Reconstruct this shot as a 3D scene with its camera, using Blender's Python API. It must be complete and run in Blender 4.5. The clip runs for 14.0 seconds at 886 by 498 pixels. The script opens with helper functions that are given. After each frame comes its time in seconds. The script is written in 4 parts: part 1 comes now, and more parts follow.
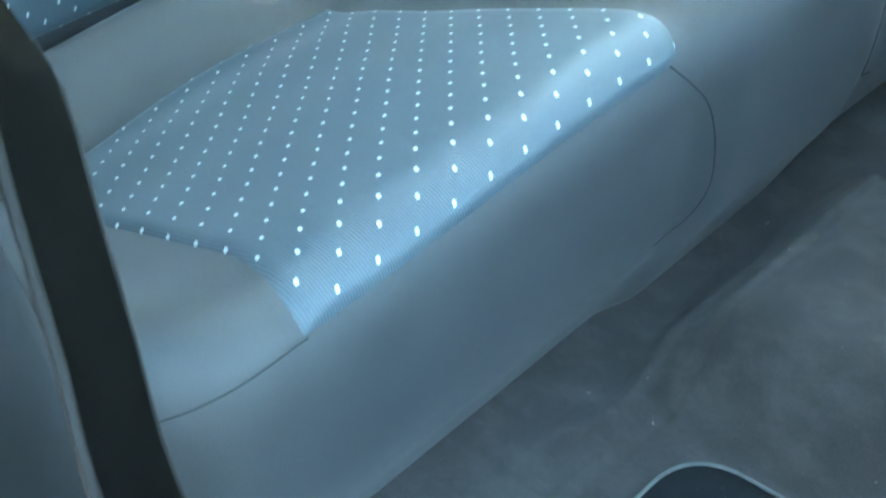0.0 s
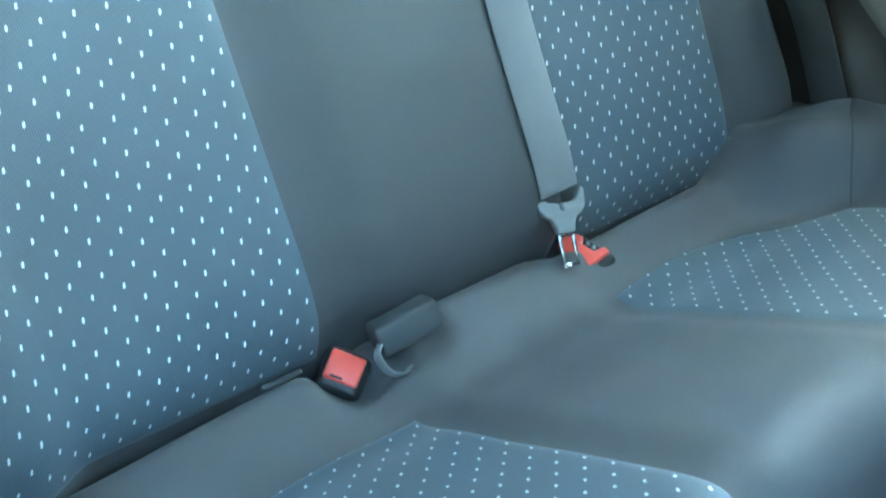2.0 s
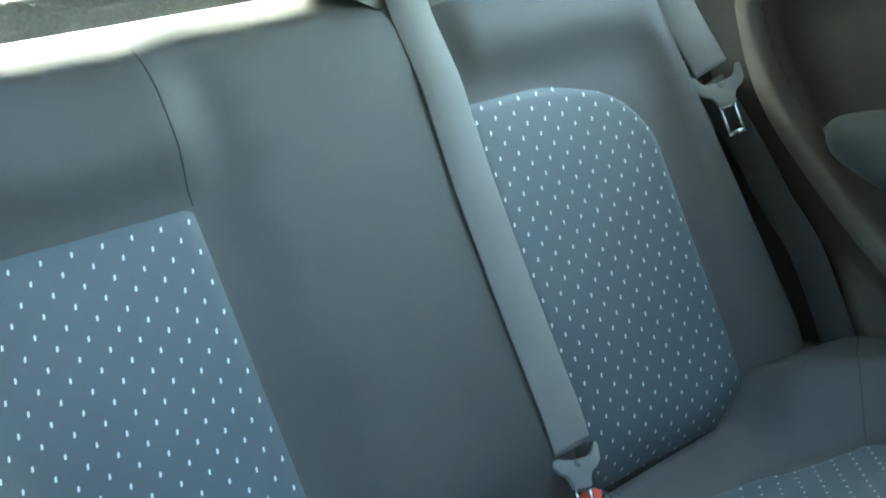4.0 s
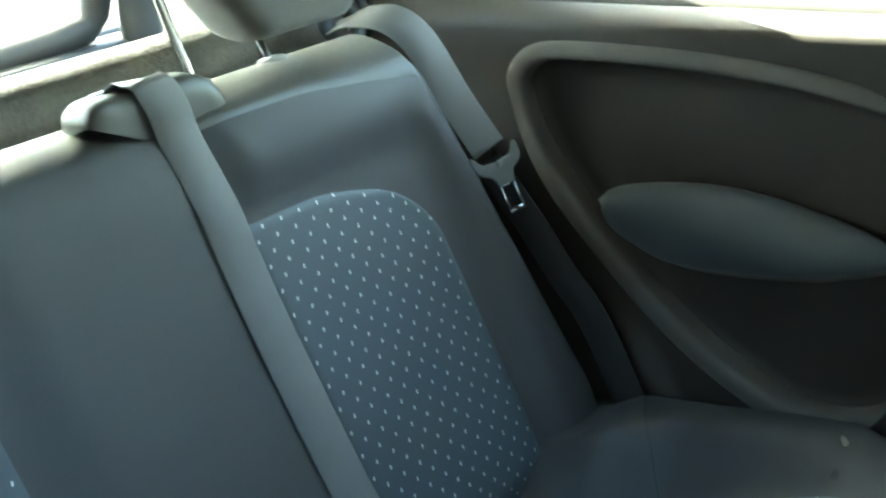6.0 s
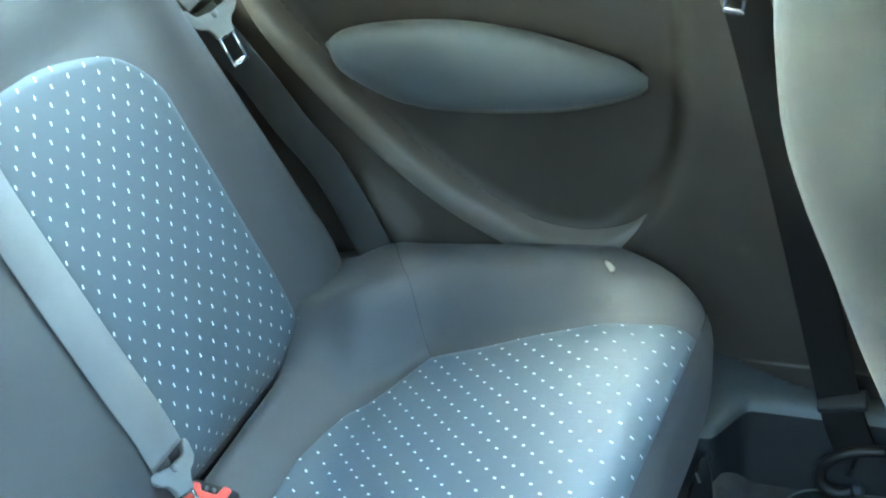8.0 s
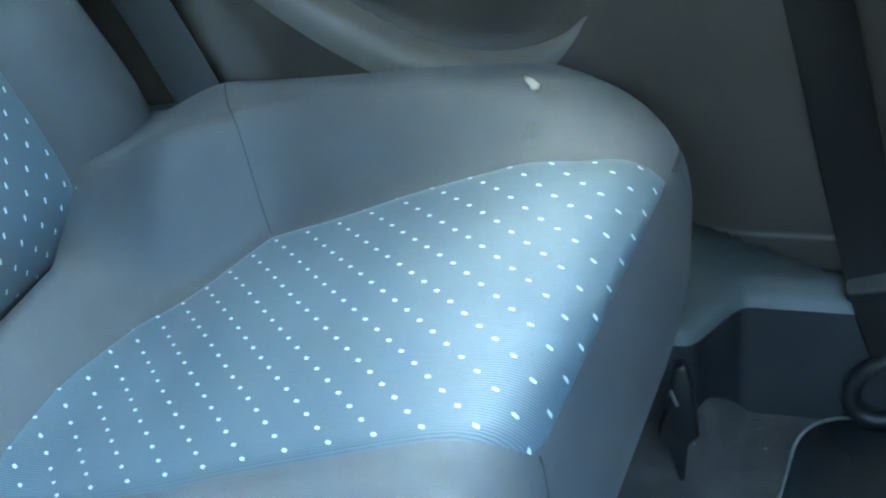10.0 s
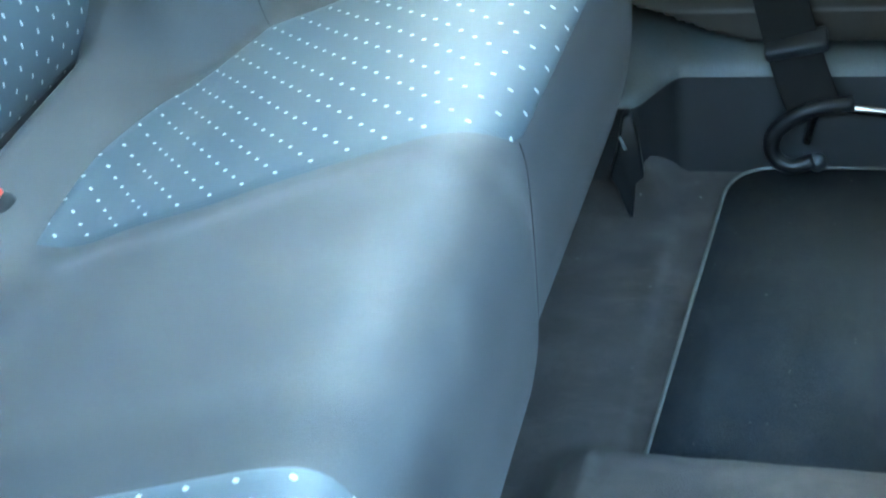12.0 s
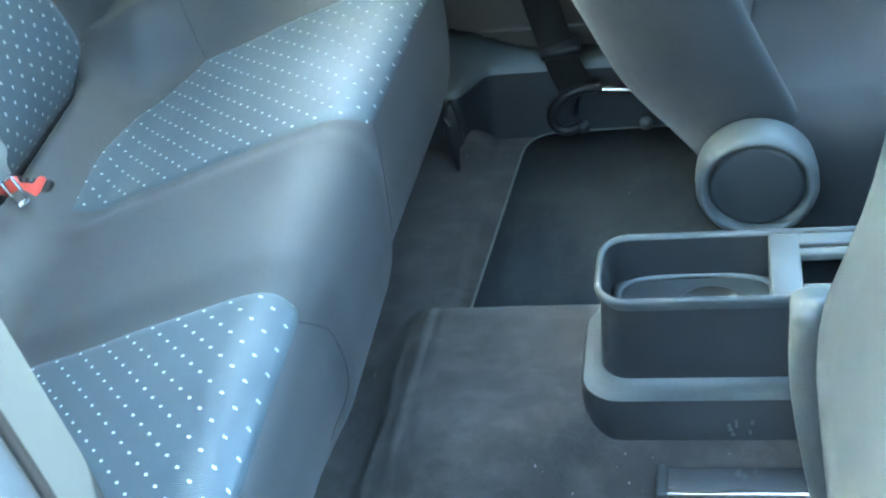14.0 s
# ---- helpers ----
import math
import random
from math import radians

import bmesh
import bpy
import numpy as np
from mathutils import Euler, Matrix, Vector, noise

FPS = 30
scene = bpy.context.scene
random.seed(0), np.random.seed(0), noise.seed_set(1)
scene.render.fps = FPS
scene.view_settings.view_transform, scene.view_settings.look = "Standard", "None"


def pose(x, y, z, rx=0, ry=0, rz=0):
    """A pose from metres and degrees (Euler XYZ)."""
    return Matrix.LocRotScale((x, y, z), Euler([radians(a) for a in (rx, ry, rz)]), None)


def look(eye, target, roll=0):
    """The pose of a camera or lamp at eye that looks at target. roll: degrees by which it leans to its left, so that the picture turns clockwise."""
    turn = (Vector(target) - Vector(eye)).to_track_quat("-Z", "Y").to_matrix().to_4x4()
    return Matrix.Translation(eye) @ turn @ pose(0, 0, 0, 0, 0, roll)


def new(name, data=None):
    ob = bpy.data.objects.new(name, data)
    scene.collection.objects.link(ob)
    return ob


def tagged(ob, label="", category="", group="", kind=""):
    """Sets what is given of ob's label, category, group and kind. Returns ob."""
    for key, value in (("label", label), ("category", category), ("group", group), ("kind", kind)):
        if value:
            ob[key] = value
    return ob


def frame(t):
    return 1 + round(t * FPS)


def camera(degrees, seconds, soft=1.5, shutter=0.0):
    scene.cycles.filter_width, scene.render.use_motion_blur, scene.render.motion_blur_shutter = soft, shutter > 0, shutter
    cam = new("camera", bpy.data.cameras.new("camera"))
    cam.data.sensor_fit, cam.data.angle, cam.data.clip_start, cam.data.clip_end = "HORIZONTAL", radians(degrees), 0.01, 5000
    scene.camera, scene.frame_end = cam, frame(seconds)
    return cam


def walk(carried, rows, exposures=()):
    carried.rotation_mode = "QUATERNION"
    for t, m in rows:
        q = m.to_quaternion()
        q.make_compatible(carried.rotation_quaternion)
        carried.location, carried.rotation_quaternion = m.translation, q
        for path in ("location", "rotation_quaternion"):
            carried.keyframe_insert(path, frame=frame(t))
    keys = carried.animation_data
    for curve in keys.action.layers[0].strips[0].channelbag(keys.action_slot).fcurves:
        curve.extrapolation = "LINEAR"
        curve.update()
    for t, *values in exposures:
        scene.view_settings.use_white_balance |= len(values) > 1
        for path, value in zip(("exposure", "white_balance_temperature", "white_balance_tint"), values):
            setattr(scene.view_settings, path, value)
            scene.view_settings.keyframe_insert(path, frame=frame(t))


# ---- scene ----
# x: forward in the car from the seat's bite line, y: across, away from the open door, z: up from the mat
cam = camera(38.0, 14.0, soft=2.0, shutter=0.3)
PATH = [
    (0, (0.8682, -0.7628, 0.6872), (0.3195, -0.2046, 0.0648), -2.67),
    (0.5, (0.8818, -0.7337, 0.7297), (0.3110, -0.1697, 0.1330), -4.92),
    (1, (0.8890, -0.7200, 0.7620), (0.2825, -0.1485, 0.2105), -5.70),
    (1.5, (0.8807, -0.7271, 0.7651), (0.2284, -0.1456, 0.2789), -3.73),
    (2, (0.8562, -0.7257, 0.8166), (0.1809, -0.1408, 0.3674), -2.00),
    (2.5, (0.9030, -0.7035, 0.8257), (0.1701, -0.1347, 0.4525), -5.92),
    (3, (0.9182, -0.7223, 0.8227), (0.1565, -0.1489, 0.5209), -6.97),
    (5.5, (0.9594, -0.6580, 0.9917), (0.2457, -0.0135, 0.7175), -7.49),
    (6, (0.9430, -0.6468, 1.0186), (0.2922, 0.0393, 0.6934), -8.87),
    (6.5, (0.8997, -0.6534, 1.0459), (0.3408, 0.0803, 0.6594), -9.28),
    (7, (0.8326, -0.6851, 1.0752), (0.3865, 0.0878, 0.6239), -8.46),
    (7.5, (0.7766, -0.7028, 1.0917), (0.4020, 0.0853, 0.6034), -7.39),
    (9.8, (0.6427, -0.3025, 0.6902), (0.2943, 0.4885, 0.1872), -8.28),
    (10, (0.6463, -0.3075, 0.6840), (0.3102, 0.4884, 0.1804), -8.57),
    (10.5, (0.6647, -0.3428, 0.6758), (0.3486, 0.4377, 0.1365), -9.23),
    (11, (0.6824, -0.3645, 0.6658), (0.3392, 0.3908, 0.1075), -10.72),
    (11.5, (0.6870, -0.4143, 0.6631), (0.3532, 0.3455, 0.1051), -10.72),
    (12, (0.6720, -0.5030, 0.6830), (0.3821, 0.2626, 0.1087), -10.14),
    (12.5, (0.7175, -0.6662, 0.7642), (0.4477, 0.0816, 0.1575), -9.67),
    (13, (0.7850, -0.8009, 0.8422), (0.5122, -0.0546, 0.2351), -10.29),
    (13.5, (0.8321, -0.9512, 0.9360), (0.5838, -0.1935, 0.3324), -10.20),
    (14, (0.8510, -0.9694, 0.9505), (0.6312, -0.1898, 0.3641), -11.47),
]
EXPO = [(0.0, 6.3, 6900.0, -16.0), (1.0, 6.1, 6500.0, -15.0), (1.5, 6.05, 6450.0, -17.0), (2.0, 6.0, 6450.0, -17.0), (3.0, 5.85, 6600.0, -14.0), (4.2, 5.1, 7000.0, -11.0), (5.5, 4.5, 7250.0, -9.0), (6.2, 4.55, 6850.0, -13.0), (6.5, 4.85, 6800.0, -14.0), (7.0, 6.0, 6700.0, -15.0), (7.5, 6.4, 6700.0, -14.0), (10.0, 6.55, 5950.0, -13.0), (12.5, 6.75, 6450.0, -13.0), (13.0, 6.7, 6550.0, -13.0), (13.5, 6.6, 6600.0, -12.0), (14.0, 6.45, 6450.0, -11.0)]
walk(cam, [(t, look(eye, target, roll)) for t, eye, target, roll in PATH], EXPO)

# ---- light ----
SUN_EL, SUN_AZ = 44.0, 276.0
world = bpy.data.worlds.new("sky")
scene.world = world
world.use_nodes = True
wn = world.node_tree.nodes
sky = wn.new("ShaderNodeTexSky")
sky.sky_type, sky.sun_disc = "NISHITA", False
sky.sun_elevation, sky.sun_rotation = radians(SUN_EL), radians(SUN_AZ)
world.node_tree.links.new(sky.outputs[0], wn["Background"].inputs[0])
wn["Background"].inputs[1].default_value = 0.15
SUN_WAY = Vector((math.sin(radians(SUN_AZ)) * math.cos(radians(SUN_EL)), math.cos(radians(SUN_AZ)) * math.cos(radians(SUN_EL)), math.sin(radians(SUN_EL))))
sun = new("sun", bpy.data.lights.new("sun", "SUN"))
sun.data.energy, sun.data.angle, sun.data.color = 3.0, radians(0.5), (1.0, 0.95, 0.86)
sun.matrix_world = look(SUN_WAY * 30, (0, 0, 0))

# ---- helpers for building ----
def smooth(a, b, v):
    k = min(max((v - a) / (b - a), 0.0), 1.0)
    return k * k * (3 - 2 * k)


def link(name, bm, material, parent=None, label="", shade=True):
    me = bpy.data.meshes.new(name)
    bmesh.ops.recalc_face_normals(bm, faces=bm.faces)
    bm.to_mesh(me)
    bm.free()
    if shade:
        me.shade_smooth()
    ob = new(name, me)
    me.materials.append(material)
    if parent is not None:
        ob.parent = parent
    if label:
        tagged(ob, label=label)
    return ob


def part(name, bm, material, parent, label="", shade=True):
    return link(name, bm, material, parent, label, shade)


def thing(name, label, category, group="", kind=""):
    return tagged(new(name), label, category, group, kind)


def add_grid(bm, rows, uvs=None, closed=False):
    """Faces over rows of points of equal length."""
    made = [[bm.verts.new(p) for p in row] for row in rows]
    layer = bm.loops.layers.uv.verify() if uvs else None
    count = len(rows[0])
    for i in range(len(rows) - 1):
        for j in range(count if closed else count - 1):
            k = (j + 1) % count
            f = bm.faces.new((made[i][j], made[i][k], made[i + 1][k], made[i + 1][j]))
            if uvs:
                for loop, (a, b) in zip(f.loops, ((i, j), (i, k), (i + 1, k), (i + 1, j))):
                    loop[layer].uv = uvs[a][b]
    return made


def add_box(bm, lo, hi, bevel=0.0, segments=3, m=None):
    b = bmesh.new()
    bmesh.ops.create_cube(b, size=1)
    for v in b.verts:
        v.co = Vector([lo[n] + (v.co[n] + 0.5) * (hi[n] - lo[n]) for n in range(3)])
    if bevel:
        bmesh.ops.bevel(b, geom=list(b.edges), offset=bevel, segments=segments, profile=0.5, affect="EDGES")
    if m is not None:
        b.transform(m)
    join(bm, b)


def join(bm, other):
    me = bpy.data.meshes.new("join")
    other.to_mesh(me)
    other.free()
    bm.from_mesh(me)
    bpy.data.meshes.remove(me)


def box(lo, hi, bevel=0.0, segments=3, m=None):
    bm = bmesh.new()
    add_box(bm, lo, hi, bevel, segments, m)
    return bm


def spline(points, n):
    """n + 1 points evenly along a smooth line through the given ones."""
    ps = [Vector(p) for p in points]
    ps = [2 * ps[0] - ps[1]] + ps + [2 * ps[-1] - ps[-2]]
    out = []
    for i in range(1, len(ps) - 2):
        a, b, c, d = ps[i - 1 : i + 3]
        for k in range(16):
            t = k / 16
            out.append(0.5 * (2 * b + (c - a) * t + (2 * a - 5 * b + 4 * c - d) * t * t + (3 * b - a - 3 * c + d) * t**3))
    out.append(ps[-2])
    far = [0.0]
    for a, b in zip(out, out[1:]):
        far.append(far[-1] + (b - a).length)
    got, j = [], 0
    for i in range(n + 1):
        s = far[-1] * i / n
        while j < len(far) - 2 and far[j + 1] < s:
            j += 1
        k = (s - far[j]) / max(far[j + 1] - far[j], 1e-9)
        got.append(out[j].lerp(out[j + 1], min(max(k, 0), 1)))
    return got


def add_tube(bm, points, radius, sides=8, flat=1.0, closed=False, cap=True):
    """A round bar along points; radius may be a list."""
    rings, n = [], len(points)
    side = None
    for i, p in enumerate(points):
        a = points[(i - 1) % n] if closed else points[max(i - 1, 0)]
        b = points[(i + 1) % n] if closed else points[min(i + 1, n - 1)]
        d = (Vector(b) - Vector(a)).normalized()
        if side is None:
            side = d.cross(Vector((0, 0, 1)))
            if side.length < 0.1:
                side = d.cross(Vector((1, 0, 0)))
        side = (side - d * side.dot(d)).normalized()
        up = side.cross(d)
        r = radius[i] if isinstance(radius, (list, tuple)) else radius
        rings.append([Vector(p) + side * (r * math.cos(2 * math.pi * k / sides)) + up * (r * flat * math.sin(2 * math.pi * k / sides)) for k in range(sides)])
    made = add_grid(bm, rings + ([rings[0]] if closed else []), closed=True)
    if cap and not closed:
        bm.faces.new(made[0])
        bm.faces.new(made[-1])


def tube(points, radius, sides=8, flat=1.0, closed=False):
    bm = bmesh.new()
    add_tube(bm, points, radius, sides, flat, closed)
    if closed:
        bmesh.ops.remove_doubles(bm, verts=bm.verts, dist=1e-5)
    return bm


def add_ribbon(bm, points, sides, width, thick):
    """A flat strap along points; sides: its width's direction at each point, or one for all."""
    rows, uv, run = [], [], 0.0
    for i, p in enumerate(points):
        a, b = points[max(i - 1, 0)], points[min(i + 1, len(points) - 1)]
        d = (b - a).normalized()
        s = sides[i] if isinstance(sides, list) else sides
        s = (s - d * s.dot(d)).normalized()
        n = d.cross(s) * (thick / 2)
        h = s * (width / 2)
        e = s * (width / 2 - thick * 0.6)
        if i:
            run += (p - points[i - 1]).length
        rows.append([p + e + n, p + h, p + e - n, p - e - n, p - h, p - e + n])
        uv.append([(k, run) for k in (width, width, width, 0, 0, 0)])
    made = add_grid(bm, rows, uv, closed=True)
    bm.faces.new(made[0])
    bm.faces.new(made[-1])


def ribbon(points, sides, width, thick):
    bm = bmesh.new()
    add_ribbon(bm, points, sides, width, thick)
    return bm


def add_lathe(bm, profile, m, sides=32):
    """Turns (radius, height) pairs round the z axis of m."""
    add_grid(bm, [[m @ Vector((r * math.cos(2 * math.pi * k / sides), r * math.sin(2 * math.pi * k / sides), h)) for k in range(sides)] for r, h in profile], closed=True)


def lathe(profile, m, sides=32):
    bm = bmesh.new()
    add_lathe(bm, profile, m, sides)
    return bm


def add_plate(bm, outline, low, high, m, bevel=0.0):
    """A plate with an outline of (x, y) points, between two heights in m's z."""
    b = bmesh.new()
    f = b.faces.new([b.verts.new((x, y, low)) for x, y in outline])
    top = bmesh.ops.extrude_face_region(b, geom=[f])
    for v in [g for g in top["geom"] if isinstance(g, bmesh.types.BMVert)]:
        v.co.z = high
    if bevel:
        bmesh.ops.bevel(b, geom=list(b.edges), offset=bevel, segments=2, profile=0.5, affect="EDGES")
    b.transform(m)
    join(bm, b)


def plate(outline, low, high, m, bevel=0.0):
    bm = bmesh.new()
    add_plate(bm, outline, low, high, m, bevel)
    return bm


def oval(w, h, r, n=6):
    """A rounded rectangle round the middle."""
    out = []
    for cx, cy, a in ((w / 2 - r, h / 2 - r, 0), (r - w / 2, h / 2 - r, 90), (r - w / 2, r - h / 2, 180), (w / 2 - r, r - h / 2, 270)):
        out += [(cx + r * math.cos(radians(a + 90 * k / n)), cy + r * math.sin(radians(a + 90 * k / n))) for k in range(n + 1)]
    return out


# ---- materials ----
def make(name):
    mat = bpy.data.materials.new(name)
    mat.use_nodes = True
    return mat, mat.node_tree.nodes, mat.node_tree.links, mat.node_tree.nodes["Principled BSDF"]


def ramp(nodes, links, source, stops):
    r = nodes.new("ShaderNodeValToRGB")
    while len(r.color_ramp.elements) < len(stops):
        r.color_ramp.elements.new(0.5)
    for e, (pos, c) in zip(r.color_ramp.elements, stops):
        e.position, e.color = pos, (*c, 1)
    links.new(source, r.inputs[0])
    return r


def noisy(nodes, links, coord, scale, detail=4, rough=0.6):
    n = nodes.new("ShaderNodeTexNoise")
    n.inputs["Scale"].default_value, n.inputs["Detail"].default_value, n.inputs["Roughness"].default_value = scale, detail, rough
    links.new(coord, n.inputs["Vector"])
    return n


def calc(nodes, links, op, a, b=None):
    n = nodes.new("ShaderNodeMath")
    n.operation = op
    for k, v in enumerate((a, b)):
        if v is None:
            continue
        if isinstance(v, (int, float)):
            n.inputs[k].default_value = v
        else:
            links.new(v, n.inputs[k])
    return n.outputs[0]


def mixed(nodes, links, fac, a, b):
    n = nodes.new("ShaderNodeMix")
    n.data_type = "RGBA"
    for k, v in ((0, fac), (6, a), (7, b)):
        if isinstance(v, tuple):
            n.inputs[k].default_value = (*v, 1)
        elif isinstance(v, (int, float)):
            n.inputs[k].default_value = v
        else:
            links.new(v, n.inputs[k])
    return n.outputs[2]


def surface(name, dark, light, roughness=0.6, grain=300.0, patch=9.0, bump=0.15, metal=0.0, sheen=0.0, coat=0.0, dirt=None, dirt_scale=5.0, dirt_from=0.58, specular=0.5):
    """A plain surface with grain, slow variation and, if asked, dirt."""
    mat, nodes, links, b = make(name)
    co = nodes.new("ShaderNodeTexCoord").outputs["Object"]
    slow = noisy(nodes, links, co, patch, 5)
    fine = noisy(nodes, links, co, grain, 3, 0.7)
    both = calc(nodes, links, "ADD", calc(nodes, links, "MULTIPLY", slow.outputs[0], 0.6), calc(nodes, links, "MULTIPLY", fine.outputs[0], 0.4))
    colour = ramp(nodes, links, both, ((0.32, dark), (0.68, light))).outputs[0]
    if dirt:
        spots = noisy(nodes, links, co, dirt_scale, 8, 0.75)
        colour = mixed(nodes, links, calc(nodes, links, "MULTIPLY", ramp(nodes, links, spots.outputs[0], ((dirt_from, (0, 0, 0)), (dirt_from + 0.14, (1, 1, 1)))).outputs[0], 0.8), colour, dirt)
    links.new(colour, b.inputs["Base Color"])
    links.new(ramp(nodes, links, slow.outputs[0], ((0.3, (roughness - 0.07,) * 3), (0.7, (min(roughness + 0.07, 1),) * 3))).outputs[0], b.inputs["Roughness"])
    b.inputs["Metallic"].default_value = metal
    b.inputs["Specular IOR Level"].default_value = specular
    b.inputs["Sheen Weight"].default_value = sheen
    b.inputs["Sheen Roughness"].default_value = 0.4
    b.inputs["Coat Weight"].default_value = coat
    if bump:
        n = nodes.new("ShaderNodeBump")
        n.inputs["Strength"].default_value, n.inputs["Distance"].default_value = bump, 0.002
        links.new(fine.outputs[0], n.inputs["Height"])
        links.new(n.outputs[0], b.inputs["Normal"])
    return mat


def dotted(name, dark, light, mark, tilt, half=0.0012, length=0.0034, across=0.0298, along=0.0291):
    """Blue ribbed weave with staggered short pale marks, laid out by the cloth's own metres."""
    mat, nodes, links, b = make(name)
    uv = nodes.new("ShaderNodeUVMap").outputs[0]
    sep = nodes.new("ShaderNodeSeparateXYZ")
    links.new(uv, sep.inputs[0])
    wob = noisy(nodes, links, uv, 12, 2)
    u = calc(nodes, links, "ADD", calc(nodes, links, "DIVIDE", sep.outputs[0], across), calc(nodes, links, "SUBTRACT", calc(nodes, links, "MULTIPLY", wob.outputs[0], 0.10), 0.05))
    v = calc(nodes, links, "DIVIDE", sep.outputs[1], along)

    def lattice(shift):
        pu = calc(nodes, links, "SUBTRACT", calc(nodes, links, "FRACT", calc(nodes, links, "ADD", u, shift)), 0.5)
        pv = calc(nodes, links, "SUBTRACT", calc(nodes, links, "FRACT", calc(nodes, links, "ADD", v, shift)), 0.5)
        pu = calc(nodes, links, "ADD", pu, calc(nodes, links, "MULTIPLY", pv, tilt))
        du = calc(nodes, links, "MULTIPLY", calc(nodes, links, "ABSOLUTE", pu), across / half)
        dv = calc(nodes, links, "MULTIPLY", calc(nodes, links, "ABSOLUTE", pv), along / length)
        du2 = calc(nodes, links, "POWER", du, 3.0)
        dv2 = calc(nodes, links, "POWER", dv, 3.0)
        return calc(nodes, links, "ADD", du2, dv2)

    near = calc(nodes, links, "MINIMUM", lattice(0.0), lattice(0.5))
    spot = ramp(nodes, links, near, ((0.75, (1, 1, 1)), (1.0, (0, 0, 0)))).outputs[0]
    ribs = nodes.new("ShaderNodeTexWave")
    ribs.bands_direction = "X"
    ribs.inputs["Scale"].default_value, ribs.inputs["Distortion"].default_value, ribs.inputs["Detail"].default_value = 150.0, 1.2, 2.0
    links.new(uv, ribs.inputs["Vector"])
    slow = noisy(nodes, links, uv, 7, 5)
    fine = noisy(nodes, links, uv, 700, 2)
    both = calc(nodes, links, "ADD", calc(nodes, links, "MULTIPLY", slow.outputs[0], 0.55), calc(nodes, links, "ADD", calc(nodes, links, "MULTIPLY", fine.outputs[0], 0.25), calc(nodes, links, "MULTIPLY", ribs.outputs[1], 0.26)))
    cloth = ramp(nodes, links, both, ((0.3, dark), (0.72, light))).outputs[0]
    links.new(mixed(nodes, links, spot, cloth, mark), b.inputs["Base Color"])
    b.inputs["Roughness"].default_value, b.inputs["Specular IOR Level"].default_value = 0.52, 0.80
    b.inputs["Sheen Weight"].default_value, b.inputs["Sheen Roughness"].default_value = 0.15, 0.35
    n = nodes.new("ShaderNodeBump")
    n.inputs["Strength"].default_value, n.inputs["Distance"].default_value = 0.35, 0.0008
    links.new(calc(nodes, links, "ADD", calc(nodes, links, "MULTIPLY", ribs.outputs[1], 0.6), calc(nodes, links, "ADD", calc(nodes, links, "MULTIPLY", fine.outputs[0], 0.4), spot)), n.inputs["Height"])
    links.new(n.outputs[0], b.inputs["Normal"])
    return mat


CLOTH = surface("grey_cloth", (0.046, 0.0505, 0.0545), (0.067, 0.073, 0.077), 0.58, 900, 6, 0.3, sheen=0.12, specular=0.7)
DOTS = dotted("dotted_cloth", (0.052, 0.079, 0.098), (0.084, 0.118, 0.142), (0.74, 0.79, 0.79), 0.25, 0.0012, 0.0026, 0.0278, 0.0285)
DOTS_SEAT = dotted("dotted_seat_cloth", (0.052, 0.079, 0.098), (0.084, 0.118, 0.142), (0.70, 0.75, 0.75), 0.45, 0.0015, 0.0022)
SEAM = surface("seam_thread", (0.028, 0.031, 0.034), (0.040, 0.044, 0.048), 0.8, 900, 20, 0.1)
WEB = surface("belt_webbing", (0.165, 0.175, 0.178), (0.205, 0.215, 0.218), 0.5, 1200, 15, 0.3, sheen=0.2)
WEB_DARK = surface("dark_webbing", (0.012, 0.0115, 0.011), (0.018, 0.017, 0.016), 0.7, 1200, 15, 0.3, specular=0.2)
# Dark webbing taken down to near black: the strap's shade is in its colour.
WEB_SHADE_BLACK = surface("shade_black_webbing", (0.0018, 0.0017, 0.0016), (0.0032, 0.0030, 0.0028), 0.85, 1200, 15, 0.3, specular=0.03)
# The belt webbing again, darkened in colour for the shade beside the side trim.
WEB_SHADED = surface("shaded_webbing", (0.040, 0.041, 0.040), (0.052, 0.053, 0.052), 0.6, 1200, 15, 0.3)
PLASTIC = surface("grey_plastic", (0.050, 0.058, 0.062), (0.066, 0.074, 0.078), 0.42, 1500, 8, 0.2)
GUIDE = surface("guide_plastic", (0.095, 0.10, 0.094), (0.125, 0.13, 0.12), 0.35, 1500, 8, 0.15)
CAP = surface("cap_plastic", (0.105, 0.11, 0.105), (0.135, 0.14, 0.132), 0.4, 1500, 8, 0.12)
PALE = surface("pale_grey_plastic", (0.17, 0.19, 0.195), (0.21, 0.23, 0.235), 0.62, 1500, 8, 0.15)
BLACK = surface("black_plastic", (0.010, 0.011, 0.012), (0.018, 0.019, 0.02), 0.38, 1200, 10, 0.15)
TRIM = surface("dark_trim", (0.042, 0.036, 0.029), (0.060, 0.052, 0.042), 0.5, 900, 6, 0.3)
SIDE_TRIM = surface("side_panel_trim", (0.052, 0.045, 0.036), (0.074, 0.064, 0.052), 0.45, 900, 6, 0.3, specular=0.6)
# Rim colour paler than the panel: holds the light that the rim catches.
TRIM_LIT = surface("lit_side_trim", (0.19, 0.176, 0.156), (0.235, 0.218, 0.194), 0.5, 900, 6, 0.3)
RED = surface("red_plastic", (0.78, 0.105, 0.080), (0.86, 0.135, 0.105), 0.35, 600, 25, 0.05)
